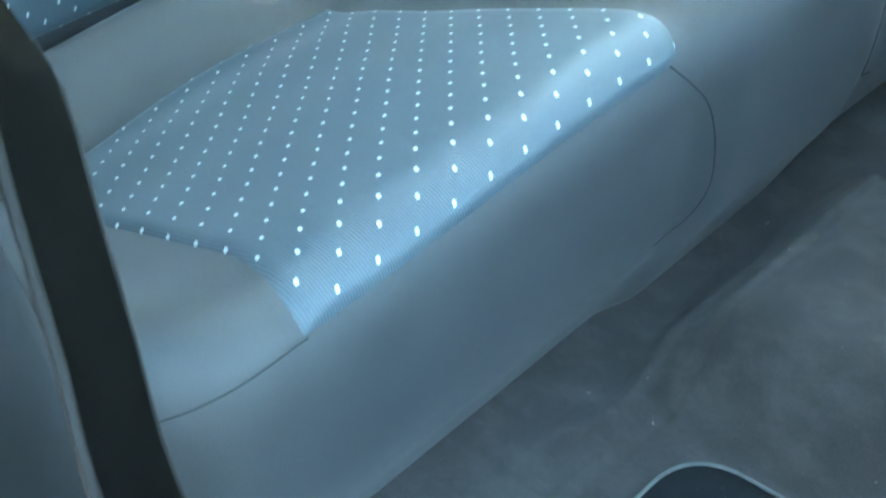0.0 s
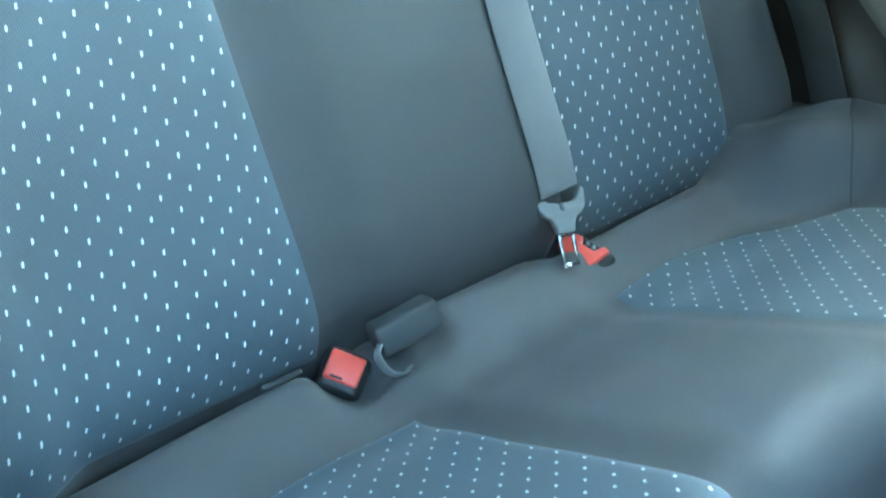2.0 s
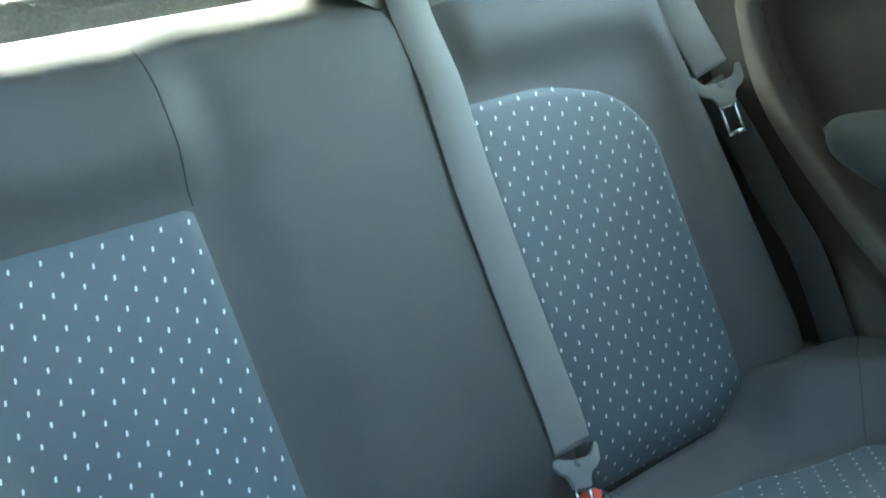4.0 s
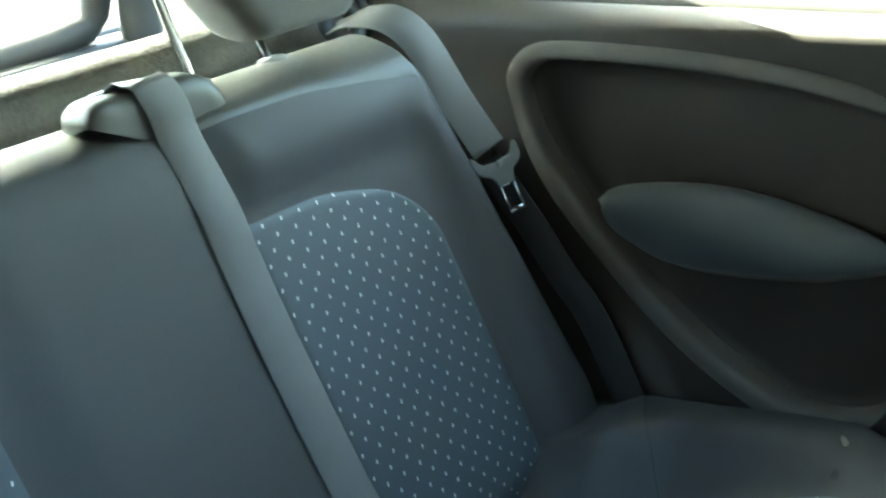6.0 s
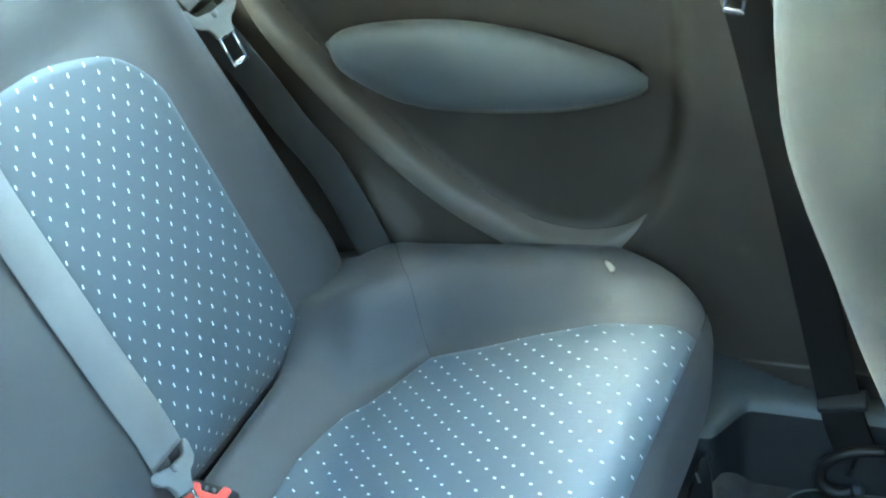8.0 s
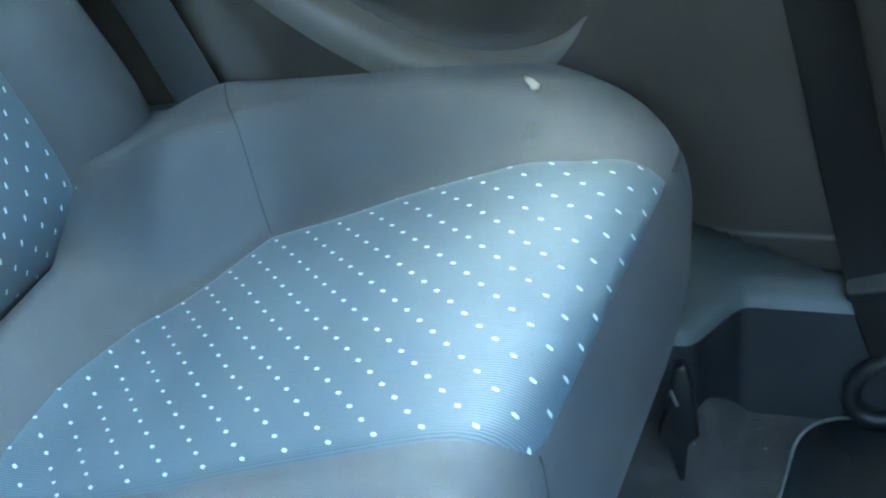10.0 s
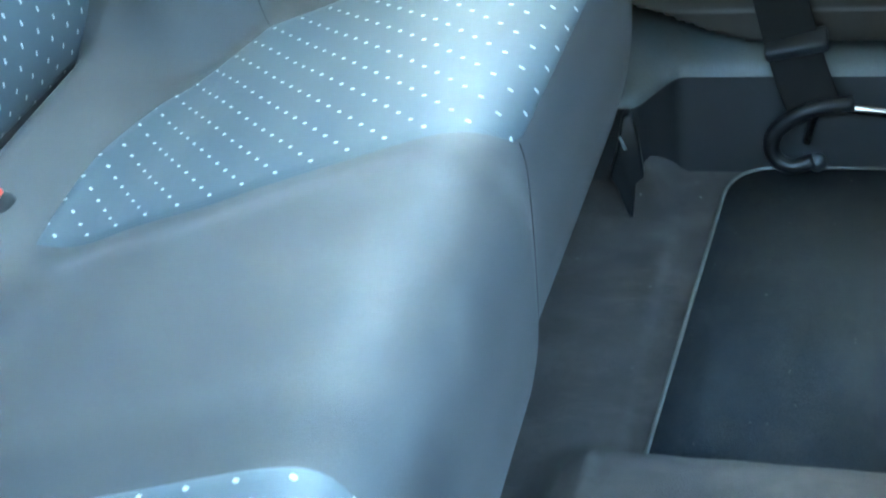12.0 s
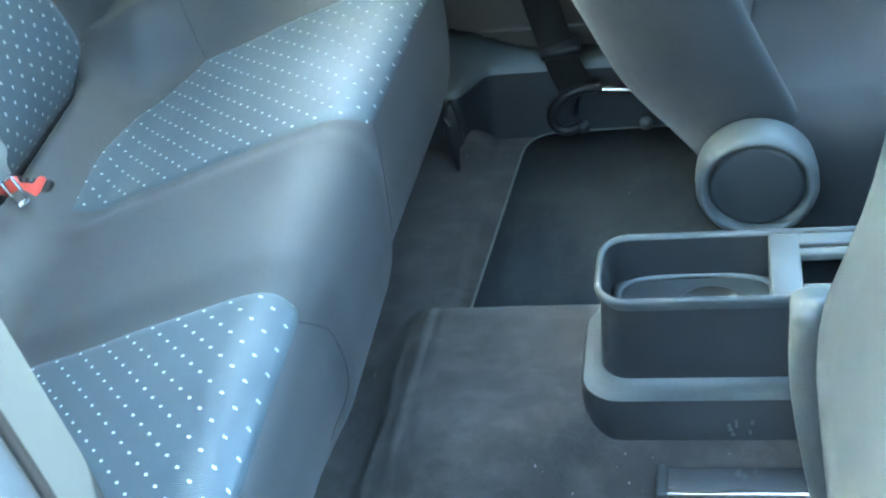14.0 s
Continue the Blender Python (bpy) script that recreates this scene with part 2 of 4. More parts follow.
STEEL = surface("bright_steel", (0.62, 0.63, 0.64), (0.72, 0.73, 0.74), 0.15, 800, 20, 0.03, metal=1.0)


def felt(name, dark, light, dust, speck, brush, amount, sheen=0.14):
    """Trodden felt: slow patches, brushed streaks of dust, fine nap and stray specks of lint."""
    mat, nodes, links, b = make(name)
    co = nodes.new("ShaderNodeTexCoord").outputs["Object"]
    pull = nodes.new("ShaderNodeMapping")
    pull.inputs["Scale"].default_value = brush
    links.new(co, pull.inputs["Vector"])
    slow = noisy(nodes, links, co, 7, 6)
    nap = noisy(nodes, links, co, 650, 3, 0.75)
    streak = noisy(nodes, links, pull.outputs[0], 16, 7, 0.7)
    lint = noisy(nodes, links, co, 170, 1, 0.4)
    both = calc(nodes, links, "ADD", calc(nodes, links, "MULTIPLY", slow.outputs[0], 0.55), calc(nodes, links, "MULTIPLY", nap.outputs[0], 0.45))
    colour = ramp(nodes, links, both, ((0.33, dark), (0.67, light))).outputs[0]
    worn = ramp(nodes, links, streak.outputs[0], ((0.46, (0, 0, 0)), (0.70, (amount,) * 3))).outputs[0]
    colour = mixed(nodes, links, worn, colour, dust)
    colour = mixed(nodes, links, ramp(nodes, links, lint.outputs[0], ((0.77, (0, 0, 0)), (0.83, (0.8,) * 3))).outputs[0], colour, speck)
    links.new(colour, b.inputs["Base Color"])
    b.inputs["Roughness"].default_value, b.inputs["Specular IOR Level"].default_value = 0.95, 0.12
    b.inputs["Sheen Weight"].default_value, b.inputs["Sheen Roughness"].default_value = sheen, 0.5
    n = nodes.new("ShaderNodeBump")
    n.inputs["Strength"].default_value, n.inputs["Distance"].default_value = 0.8, 0.002
    links.new(nap.outputs[0], n.inputs["Height"])
    links.new(n.outputs[0], b.inputs["Normal"])
    return mat


CARPET = felt("felt_carpet", (0.046, 0.043, 0.042), (0.084, 0.079, 0.076), (0.15, 0.142, 0.132), (0.30, 0.30, 0.28), (1.0, 1.5, 1.0), 0.45)
MAT_C = felt("mat_carpet", (0.021, 0.027, 0.032), (0.036, 0.044, 0.051), (0.056, 0.065, 0.071), (0.16, 0.16, 0.15), (1.4, 0.9, 1.0), 0.4, 0.02)
PIPING = surface("mat_piping", (0.11, 0.12, 0.115), (0.22, 0.235, 0.225), 0.8, 900, 60, 0.3)
ARM = surface("armrest_vinyl", (0.12, 0.145, 0.16), (0.15, 0.175, 0.19), 0.55, 700, 8, 0.2, sheen=0.2)
# Darker than a usual headliner, to lessen the light bounced down.
LINER = surface("headliner", (0.13, 0.13, 0.125), (0.17, 0.168, 0.16), 0.9, 700, 6, 0.3)
LEDGE = surface("window_ledge_plastic", (0.045, 0.045, 0.043), (0.060, 0.060, 0.057), 0.8, 900, 6, 0.1, specular=0.2)
PALE_PILLAR = surface("rear_pillar_plastic", (0.68, 0.66, 0.57), (0.76, 0.74, 0.65), 0.5, 900, 5, 0.15)
PILLAR = surface("pillar_trim", (0.082, 0.085, 0.084), (0.104, 0.107, 0.105), 0.55, 900, 6, 0.15)
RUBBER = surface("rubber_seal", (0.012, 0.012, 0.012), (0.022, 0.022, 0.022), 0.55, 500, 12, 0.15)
PAINT = surface("body_paint", (0.085, 0.105, 0.12), (0.105, 0.125, 0.14), 0.3, 300, 4, 0.02, coat=0.6)
JAMB = surface("jamb_paint", (0.080, 0.094, 0.103), (0.10, 0.116, 0.126), 0.6, 300, 6, 0.05, specular=0.3)
# For the added walls that only keep sky light out.
BLOCKER = surface("dark_blocker", (0.035, 0.034, 0.033), (0.06, 0.058, 0.055), 0.9, 90, 2, 0.4)
GROUND = surface("asphalt", (0.045, 0.045, 0.045), (0.075, 0.073, 0.07), 0.9, 120, 1.5, 0.4)
SHELF = surface("shelf_roll", (0.055, 0.058, 0.055), (0.13, 0.13, 0.118), 0.42, 170, 20, 1.0)
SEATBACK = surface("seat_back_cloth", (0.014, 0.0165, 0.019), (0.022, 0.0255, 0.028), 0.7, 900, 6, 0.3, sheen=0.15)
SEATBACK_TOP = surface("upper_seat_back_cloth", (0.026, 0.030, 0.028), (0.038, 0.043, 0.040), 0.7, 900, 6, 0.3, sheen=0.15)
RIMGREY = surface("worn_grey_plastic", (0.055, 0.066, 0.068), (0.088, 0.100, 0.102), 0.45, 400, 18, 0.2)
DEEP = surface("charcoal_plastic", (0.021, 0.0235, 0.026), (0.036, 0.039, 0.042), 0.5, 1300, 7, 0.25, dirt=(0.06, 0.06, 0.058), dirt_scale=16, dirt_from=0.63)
DISC = surface("hinge_disc", (0.022, 0.027, 0.030), (0.034, 0.040, 0.043), 0.55, 700, 10, 0.25)
HINGE = surface("hinge_plastic", (0.062, 0.072, 0.074), (0.085, 0.098, 0.100), 0.45, 500, 12, 0.2)
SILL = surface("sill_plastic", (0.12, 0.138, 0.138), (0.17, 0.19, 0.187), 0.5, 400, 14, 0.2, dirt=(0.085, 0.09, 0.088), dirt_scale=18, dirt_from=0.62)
HEAD = surface("headrest_cloth", (0.10, 0.098, 0.085), (0.14, 0.137, 0.12), 0.8, 900, 7, 0.25, sheen=0.25)
glass, gn, gl, gb = make("window_glass")
gb.inputs["Transmission Weight"].default_value, gb.inputs["Roughness"].default_value, gb.inputs["IOR"].default_value = 1.0, 0.0, 1.45
gb.inputs["Base Color"].default_value = (0.92, 0.97, 0.95, 1)
GLASS = glass

def smear(name, colour, amount):
    """A soft mark: patchy, fading out towards its edges."""
    mat, nodes, links, b = make(name)
    uv = nodes.new("ShaderNodeUVMap").outputs[0]
    away = nodes.new("ShaderNodeVectorMath")
    away.operation = "LENGTH"
    links.new(uv, away.inputs[0])
    co = nodes.new("ShaderNodeTexCoord").outputs["Object"]
    patchy = noisy(nodes, links, co, 130, 4, 0.7)
    body = ramp(nodes, links, calc(nodes, links, "ADD", away.outputs["Value"], calc(nodes, links, "MULTIPLY", patchy.outputs[0], 0.7)), ((0.62, (amount,) * 3), (1.12, (0, 0, 0))))
    links.new(body.outputs[0], b.inputs["Alpha"])
    b.inputs["Base Color"].default_value, b.inputs["Roughness"].default_value = (*colour, 1), 0.8
    return mat


BLOTCH = smear("pale_blotch", (0.42, 0.41, 0.36), 0.95)
FAINT = smear("faint_blotch", (0.42, 0.41, 0.36), 0.4)


def blotch(at, a, b, half, material, parent, label, out=0.0006):
    """A thin mark from a to b in the cloth's own metres, with UVs running -1 to 1."""
    a, b = Vector(a), Vector(b)
    way = (b - a).normalized()
    side = Vector((-way.y, way.x))
    pts, uvs = [], []
    for i in range(17):
        f = i / 16 * 2 - 1
        c = (a + b) / 2 + (b - a) * (f / 2)
        spots = [c + side * (half * g / 4) for g in range(-4, 5)]
        pts.append([at(p.x, p.y, out) for p in spots])
        uvs.append([(f, g / 4) for g in range(-4, 5)])
    bm = bmesh.new()
    add_grid(bm, pts, uvs)
    part("blotch", bm, material, parent, label)


# ---- rear bench: cushion ----
CUSH = spline([(x, 0, z) for x, z in ((-0.03, 0.10), (-0.012, 0.13), (0.008, 0.165), (0.024, 0.195), (0.042, 0.208), (0.07, 0.199), (0.105, 0.184), (0.145, 0.183), (0.2, 0.203), (0.256, 0.221), (0.31, 0.241), (0.366, 0.260), (0.42, 0.278), (0.448, 0.2835), (0.468, 0.279), (0.484, 0.264), (0.491, 0.238), (0.490, 0.20), (0.486, 0.155), (0.474, 0.11), (0.452, 0.07), (0.43, 0.03), (0.415, 0.006), (0.395, 0.003))], 120)
CUSH_LEN = sum((b - a).length for a, b in zip(CUSH, CUSH[1:]))


def cush_at(s):
    """The cushion's profile and its outward direction, s metres along it."""
    f = min(max(s / CUSH_LEN, 0.0), 1.0) * 120
    i = min(int(f), 119)
    p = CUSH[i].lerp(CUSH[i + 1], f - i)
    d = CUSH[min(i + 3, 120)] - CUSH[max(i - 2, 0)]
    return p, Vector((-d.z, 0, d.x)).normalized()


def cush_s(x):
    """Where the top of the profile first reaches x."""
    for i, (p, q) in enumerate(zip(CUSH, CUSH[1:])):
        if p.x < x <= q.x:
            return CUSH_LEN * (i + (x - p.x) / (q.x - p.x)) / 120


FRONT_ROW = cush_s(0.475)
SEAT_STOP = FRONT_ROW + 0.012


def cushion_point(y, s, out=0.0):
    p, n = cush_at(s)
    a = abs(y)
    fade = smooth(0.10, 0.17, p.z) * (1 - smooth(FRONT_ROW - 0.07, FRONT_ROW + 0.02, s))
    edge = min(max(a - 0.53, 0.0) / 0.07, 1.0)
    dent = 0.026 * math.exp(-(((p.x - 0.052) / 0.034) ** 2 + ((y + 0.150) / 0.030) ** 2) ** 2) + 0.014 * math.exp(-(((p.x - 0.055) / 0.032) ** 2 + ((y + 0.086) / 0.042) ** 2) ** 2)
    bump = 0.010 * (1 - smooth(0.09, 0.145, a)) - 0.050 * (1 - math.sqrt(1 - edge * edge)) * smooth(0.0, 0.1, p.z)
    rise = 0.012 * smooth(0.46, 0.56, -y)
    forward = 0.0
    sink = 0.012 * smooth(0.20, 0.46, -y) * smooth(0.10, 0.17, p.z)
    if y > 0:
        begin = 0.38 + 0.06 * smooth(0.10, 0.20, p.x)
        tilt = min(max((y - 0.16) / 0.28, 0.0), 1.0)
        rise = 0.011 * tilt * (1 - smooth(0.38, 0.44, p.x))
        forward = 0.012 * tilt * smooth(0.28, 0.47, p.x)
        rise += max(0.292 + 0.018 * smooth(0.10, 0.38, p.x) - 0.03 * (1 - smooth(0.03, 0.12, p.x)) - p.z - rise, 0.0) * smooth(begin, begin + 0.075, y)
    x = p.x + forward + n.x * (bump + out) - (0.09 if y > 0 else 0.05) * (max(a - 0.49, 0.0) / 0.10) ** 2 * smooth(0.25, 0.5, p.x)
    return Vector((x, y, max(p.z + n.z * (bump + out) + rise * fade - sink - dent * smooth(0.15, 0.18, p.z), 0.001)))


def bench_columns(lo, hi, n):
    return [lo + (hi - lo) * k / n for k in range(n + 1)]


def inner_edge(s, sign):
    e = max(s - (SEAT_STOP - 0.045), 0.0) / 0.045
    return (0.135 if sign < 0 else 0.148) + 0.022 * (1 - math.sqrt(max(1 - e * e, 0.0)))


def panel_start(y, sign):
    """Where the dotted panel begins behind, y metres off the middle."""
    if sign < 0:
        k = min(max((y - 0.16) / 0.29, 0.0), 1.1)
        return cush_s(0.130) + 0.027 * k - 0.015 * math.sin(math.pi * min(k, 1.0))
    bow = 0.003 - 0.012 * max(1 - (y - 0.148) / 0.12, 0.0) + 0.019 * math.sin(math.pi * min(max((y - 0.148) / 0.285, 0.0), 1.0))
    return cush_s(0.098) - bow + 0.044 * min(max((y - 0.148) / 0.212, 0.0), 1.0) + 0.052 * min(max((y - 0.35) / 0.09, 0.0), 1.1)


def cushion():
    seat = thing("rear_bench_cushion", "grey cloth rear bench cushion with two blue dotted panels", "car seat")
    cols = bench_columns(-0.60, 0.60, 120)
    rows = [[cushion_point(y, CUSH_LEN * k / 140) for y in cols] for k in range(141)]
    bm = bmesh.new()
    made = add_grid(bm, rows)
    for column in (0, -1):
        side = [r[column] for r in made]
        low = [bm.verts.new((v.co.x, v.co.y + (0.002 if column else -0.002), 0.0)) for v in side]
        for k in range(len(side) - 1):
            bm.faces.new((side[k], side[k + 1], low[k + 1], low[k]))
    body = part("cushion_cover", bm, CLOTH, seat)
    for sign in (-1, 1):
        pts, uvs = [], []
        first, row_s = (-0.145, FRONT_ROW) if sign < 0 else (0.160, FRONT_ROW + 0.004)
        for i in range(61):
            row, uv = [], []
            for j in range(49):
                f = i / 60
                outer = 0.462 + 0.012 * smooth(0.75, 1.0, f) if sign < 0 else 0.444 + 0.010 * f
                guess = panel_start(0.3, sign) * (1 - f) + SEAT_STOP * f
                inner = inner_edge(guess, sign)
                y = inner + (outer - inner) * j / 48
                start = panel_start(y, sign)
                s = start + (SEAT_STOP - start) * f
                rim = min(y - inner, outer - y, s - start + 0.001, SEAT_STOP - s + 0.001)
                row.append(cushion_point(sign * y, s, -0.0012 + 0.0042 * smooth(0, 0.009, rim)))
                uv.append((sign * y - first + 0.0149, s - row_s + 0.01455))
            pts.append(row)
            uvs.append(uv)
        bm = bmesh.new()
        add_grid(bm, pts, uvs)
        part("dotted_panel", bm, DOTS_SEAT, seat, "blue ribbed cloth with staggered pale marks")
        # seams
        e = SEAT_STOP
        lines = [[(sign * (a + (0.006 if sign > 0 else 0.0)), e + b) for a, b in ((0.158, -0.002), (0.152, 0.006), (0.138, 0.022), (0.126, 0.040), (0.116, 0.070), (0.112, 0.105), (0.115, 0.125), (0.127, 0.142), (0.152, 0.152))]]
        lines.append([(sign * 0.470, e), (sign * 0.485, e), (sign * 0.51, e + 0.002), (sign * 0.54, e + 0.006), (sign * 0.59, e + 0.014)])
        lines.append([(sign * y, panel_start(0.444, sign) + d) for y, d in ((0.444, 0.0), (0.47, -0.024), (0.50, -0.050), (0.56, -0.085))])
        for line in lines:
            run = [cushion_point(p.x, p.y, 0.0002) for p in spline([(a, b, 0) for a, b in line], 24)]
            part("seam", tube(run, 0.0006, 6), SEAM, seat)
    mark = cush_s(0.385)
    blotch(cushion_point, (0.494, mark + 0.008), (0.536, mark - 0.010), 0.010, BLOTCH, seat, "pale blotch")
    blotch(cushion_point, (0.460, mark + 0.004), (0.486, mark + 0.002), 0.009, FAINT, seat, "fainter pale blotch")
    return seat


cushion()

# ---- rear bench: backrests ----
BACK = spline([(x, 0, z) for x, z in ((-0.025, 0.145), (-0.004, 0.172), (0.014, 0.205), (0.0255, 0.248), (0.0165, 0.30), (0.0006, 0.35), (-0.0467, 0.50), (-0.0844, 0.62), (-0.1097, 0.70), (-0.124, 0.74), (-0.145, 0.757), (-0.17, 0.766), (-0.20, 0.765), (-0.235, 0.74), (-0.25, 0.65), (-0.20, 0.4), (-0.13, 0.17))], 130)
BACK_LEN = sum((b - a).length for a, b in zip(BACK, BACK[1:]))


def back_at(s):
    f = min(max(s / BACK_LEN, 0.0), 1.0) * 130
    i = min(int(f), 129)
    d = BACK[min(i + 3, 130)] - BACK[max(i - 2, 0)]
    return BACK[i].lerp(BACK[i + 1], f - i), Vector((d.z, 0, -d.x)).normalized()


def back_s(z):
    for i, (p, q) in enumerate(zip(BACK, BACK[1:])):
        if p.z < z <= q.z:
            return BACK_LEN * (i + (z - p.z) / (q.z - p.z)) / 130


T0, T_NEAR, T_FAR = back_s(0.198), back_s(0.609), back_s(0.635)


def panel_gap(y, s):
    """How far a place of the backrest lies outside its recessed dotted panel."""
    a = abs(y)
    dy, ds = max(a - 0.410, 0.0), max(s - (T_NEAR if y < 0 else T_FAR), 0.0)
    if a < 0.14:
        return 0.0
    return math.hypot(dy, ds)


def back_point(y, s, out=0.0, lo=-0.6, hi=0.6):
    p, n = back_at(s)
    a = abs(y)
    h = 0.020 * smooth(0.0, 0.065, panel_gap(y, s)) * (1 - smooth(0.703, 0.768, p.z)) * smooth(0.13, 0.19, a)
    h += 0.012 * (1 - (smooth(0.1, 0.18, a) if y < 0 else smooth(0.125, 0.15, a))) * smooth(0.18, 0.3, p.z) * (1 - smooth(0.67, 0.768, p.z))
    for end in (y - lo, hi - y):
        r = 0.055 if a > 0.4 else 0.012
        e = 1 - min(max(end, 0.0) / r, 1.0)
        h -= r * (1 - math.sqrt(max(1 - e * e, 0.0))) * 0.9
    p = p + n * (h + out)
    lean = 0.08 * (0.6 - p.z) - max(p.z - 0.29, 0.0) * 0.11 * smooth(0.43, 0.53, y)
    return Vector((p.x, y + lean, p.z))



def backrest(lo, hi, label, sign):
    rest = thing("bench_section", label, "car seat", "rear bench sections")
    cols = bench_columns(lo, hi, int((hi - lo) / 0.009))
    rows = [[back_point(y, BACK_LEN * k / 130, 0, lo, hi) for y in cols] for k in range(131)]
    bm = bmesh.new()
    made = add_grid(bm, rows)
    for column in (0, -1):
        bm.faces.new([r[column] for r in made])
    part("backrest_cover", bm, CLOTH, rest)
    pts, uvs = [], []
    a, b, top = (0.182, 0.615, T_NEAR) if sign < 0 else (0.146, 0.410, T_FAR)
    first, row_s, pull = (-0.194, back_s(0.597), 1.0) if sign < 0 else (0.3444, back_s(0.505), 1.041)
    for i in range(71):
        s = T0 + (top - T0) * i / 70
        row, uv = [], []
        r = 0.075
        e = max(s - (top - r), 0.0) / r
        wide = b - (r * (1 - math.sqrt(max(1 - e * e, 0.0))) if sign > 0 else 0)
        for j in range(41):
            y = a + (wide - a) * j / 40
            drop = 0.040 * smooth(0.24, 0.44, y) * ((s - T0) / (top - T0)) if sign > 0 else 0.0
            rim = min(y - a, wide - y, s - T0 + 0.002, max(top - s, 0.0) + 0.001)
            row.append(back_point(sign * y, s - drop, -0.001 + 0.004 * smooth(0, 0.009, rim), lo, hi))
            uv.append(((sign * y - first) * pull + 0.0139, row_s - s + drop + 0.01425))
        pts.append(row)
        uvs.append(uv)
    bm = bmesh.new()
    add_grid(bm, pts, uvs)
    part("dotted_panel", bm, DOTS, rest, "blue ribbed cloth with staggered pale marks")
    if sign < 0:
        run = [back_point(-0.183, T_NEAR + (back_s(0.745) - T_NEAR) * k / 20, 0.0003, lo, hi) for k in range(21)]
        part("seam", tube(run, 0.0006, 6), SEAM, rest)
    return rest


backrest(-0.64, 0.131, "wide grey cloth backrest section with a blue dotted panel", -1)
NARROW = backrest(0.135, 0.545, "narrow grey cloth backrest section with a blue dotted panel", 1)

for y, z in ((0.405, 0.252), (0.411, 0.247)):
    run = [back_point(y + 0.002 * k, back_s(z - 0.0022 * k), 0.006) for k in range(4)]
    part("loose_thread", tube(run, 0.0011, 6), PALE, NARROW, "short pale loose thread")

# grey cap along the top of the narrow section
bm = bmesh.new()
caps = []
for k in range(25):
    f = k / 24
    caps.append([back_point(y, (back_s(0.708) + 0.030 - 0.034 * smooth(0.25, 0.58, y)) * (1 - f) + (back_s(0.713) + 0.14) * f, 0.0002 + 0.0028 * smooth(0, 0.05, f), 0.135, 0.545) for y in bench_columns(0.139, 0.50, 40)])
add_grid(bm, caps)
part("top_cap", bm, CAP, NARROW, "smooth grey plastic cap")


def on_back(y, z, out=0.0):
    return back_point(y, back_s(z), out)


# ---- headrest on the narrow section ----
def headrest():
    head = thing("headrest", "grey cloth headrest on two bright metal posts", "headrest")
    c = Vector((-0.198, 0.336, 0.874))
    rows = []
    for k in range(25):
        f = k / 24 * 2 - 1
        w = 0.115 * (1 + 0.36 * f)
        d = 0.048 * math.sqrt(max(1 - abs(f) ** 8, 0.0)) + 0.006
        rows.append([(c.x - 0.02 * f + d * math.copysign(abs(math.cos(a)) ** 0.5, math.cos(a)), c.y + w * math.copysign(abs(math.sin(a)) ** 0.35, math.sin(a)) * (1 - 0.12 * abs(f) ** 8), c.z + 0.075 * f) for a in [2 * math.pi * j / 40 for j in range(40)]])
    bm = bmesh.new()
    made = add_grid(bm, rows, closed=True)
    bm.faces.new(made[0]), bm.faces.new(made[-1])
    part("pad", bm, HEAD, head)
    for y, lean in ((0.203, -0.02), (0.315, 0.0)):
        low = Vector((-0.191, y, 0.752))
        high = Vector((-0.218, y + lean, 0.927 if lean else 0.817))
        part("post", tube([low.lerp(high, k / 8) for k in range(9)], 0.006, 14), STEEL, head, "bright metal post")
        part("post_collar", lathe(((0.0, 0.0), (0.017, 0.0), (0.019, 0.003), (0.017, 0.008), (0.010, 0.010), (0.0, 0.010)), pose(-0.191, y, 0.764, 0, -8, 0), 24), PALE, head, "pale plastic collar")


headrest()


# ---- belts ----
def tongue(parent, m):
    """A belt tongue: grey grip across the strap and a slotted bright blade below."""
    grip = [(-0.0335, 0.014), (-0.0315, 0.020), (-0.0275, 0.019), (-0.0225, 0.009), (-0.018, 0.0055), (-0.006, 0.0045), (-0.004, 0.003), (0.004, 0.003), (0.006, 0.0045), (0.018, 0.0055), (0.0225, 0.009), (0.0275, 0.019), (0.0315, 0.020), (0.0335, 0.014), (0.0315, -0.001), (0.0245, -0.008), (0.0165, -0.012), (0.0125, -0.020), (0.0115, -0.027), (-0.0115, -0.027), (-0.0125, -0.020), (-0.0165, -0.012), (-0.0245, -0.008), (-0.0315, -0.001)]
    t = part("tongue", plate(grip, -0.004, 0.004, m, 0.0018), PALE, parent, "grey plastic belt tongue")
    bm = bmesh.new()
    for x in (-0.0092, 0.0092):
        add_box(bm, (x - 0.0020, -0.060, -0.0012), (x + 0.0020, -0.022, 0.0012), 0.0005, 1, m)
    add_box(bm, (-0.0112, -0.064, -0.0012), (0.0112, -0.0575, 0.0012), 0.0006, 1, m)
    add_box(bm, (-0.0112, -0.030, -0.0012), (0.0112, -0.024, 0.0012), 0.0006, 1, m)
    part("blade", bm, STEEL, t, "bright slotted metal blade")
    part("stop_button", lathe(((0.0, 0.0062), (0.003, 0.0060), (0.0042, 0.0050), (0.0046, 0.0035)), m @ pose(0, 0.0, 0), 12), PALE, t)


def frame_of(origin, across, down):
    """A pose with x along across and -y along down."""
    x = Vector(across).normalized()
    y = (-Vector(down)).normalized()
    z = x.cross(y).normalized()
    y = z.cross(x)
    m = Matrix((x, y, z)).transposed().to_4x4()
    m.translation = origin
    return m


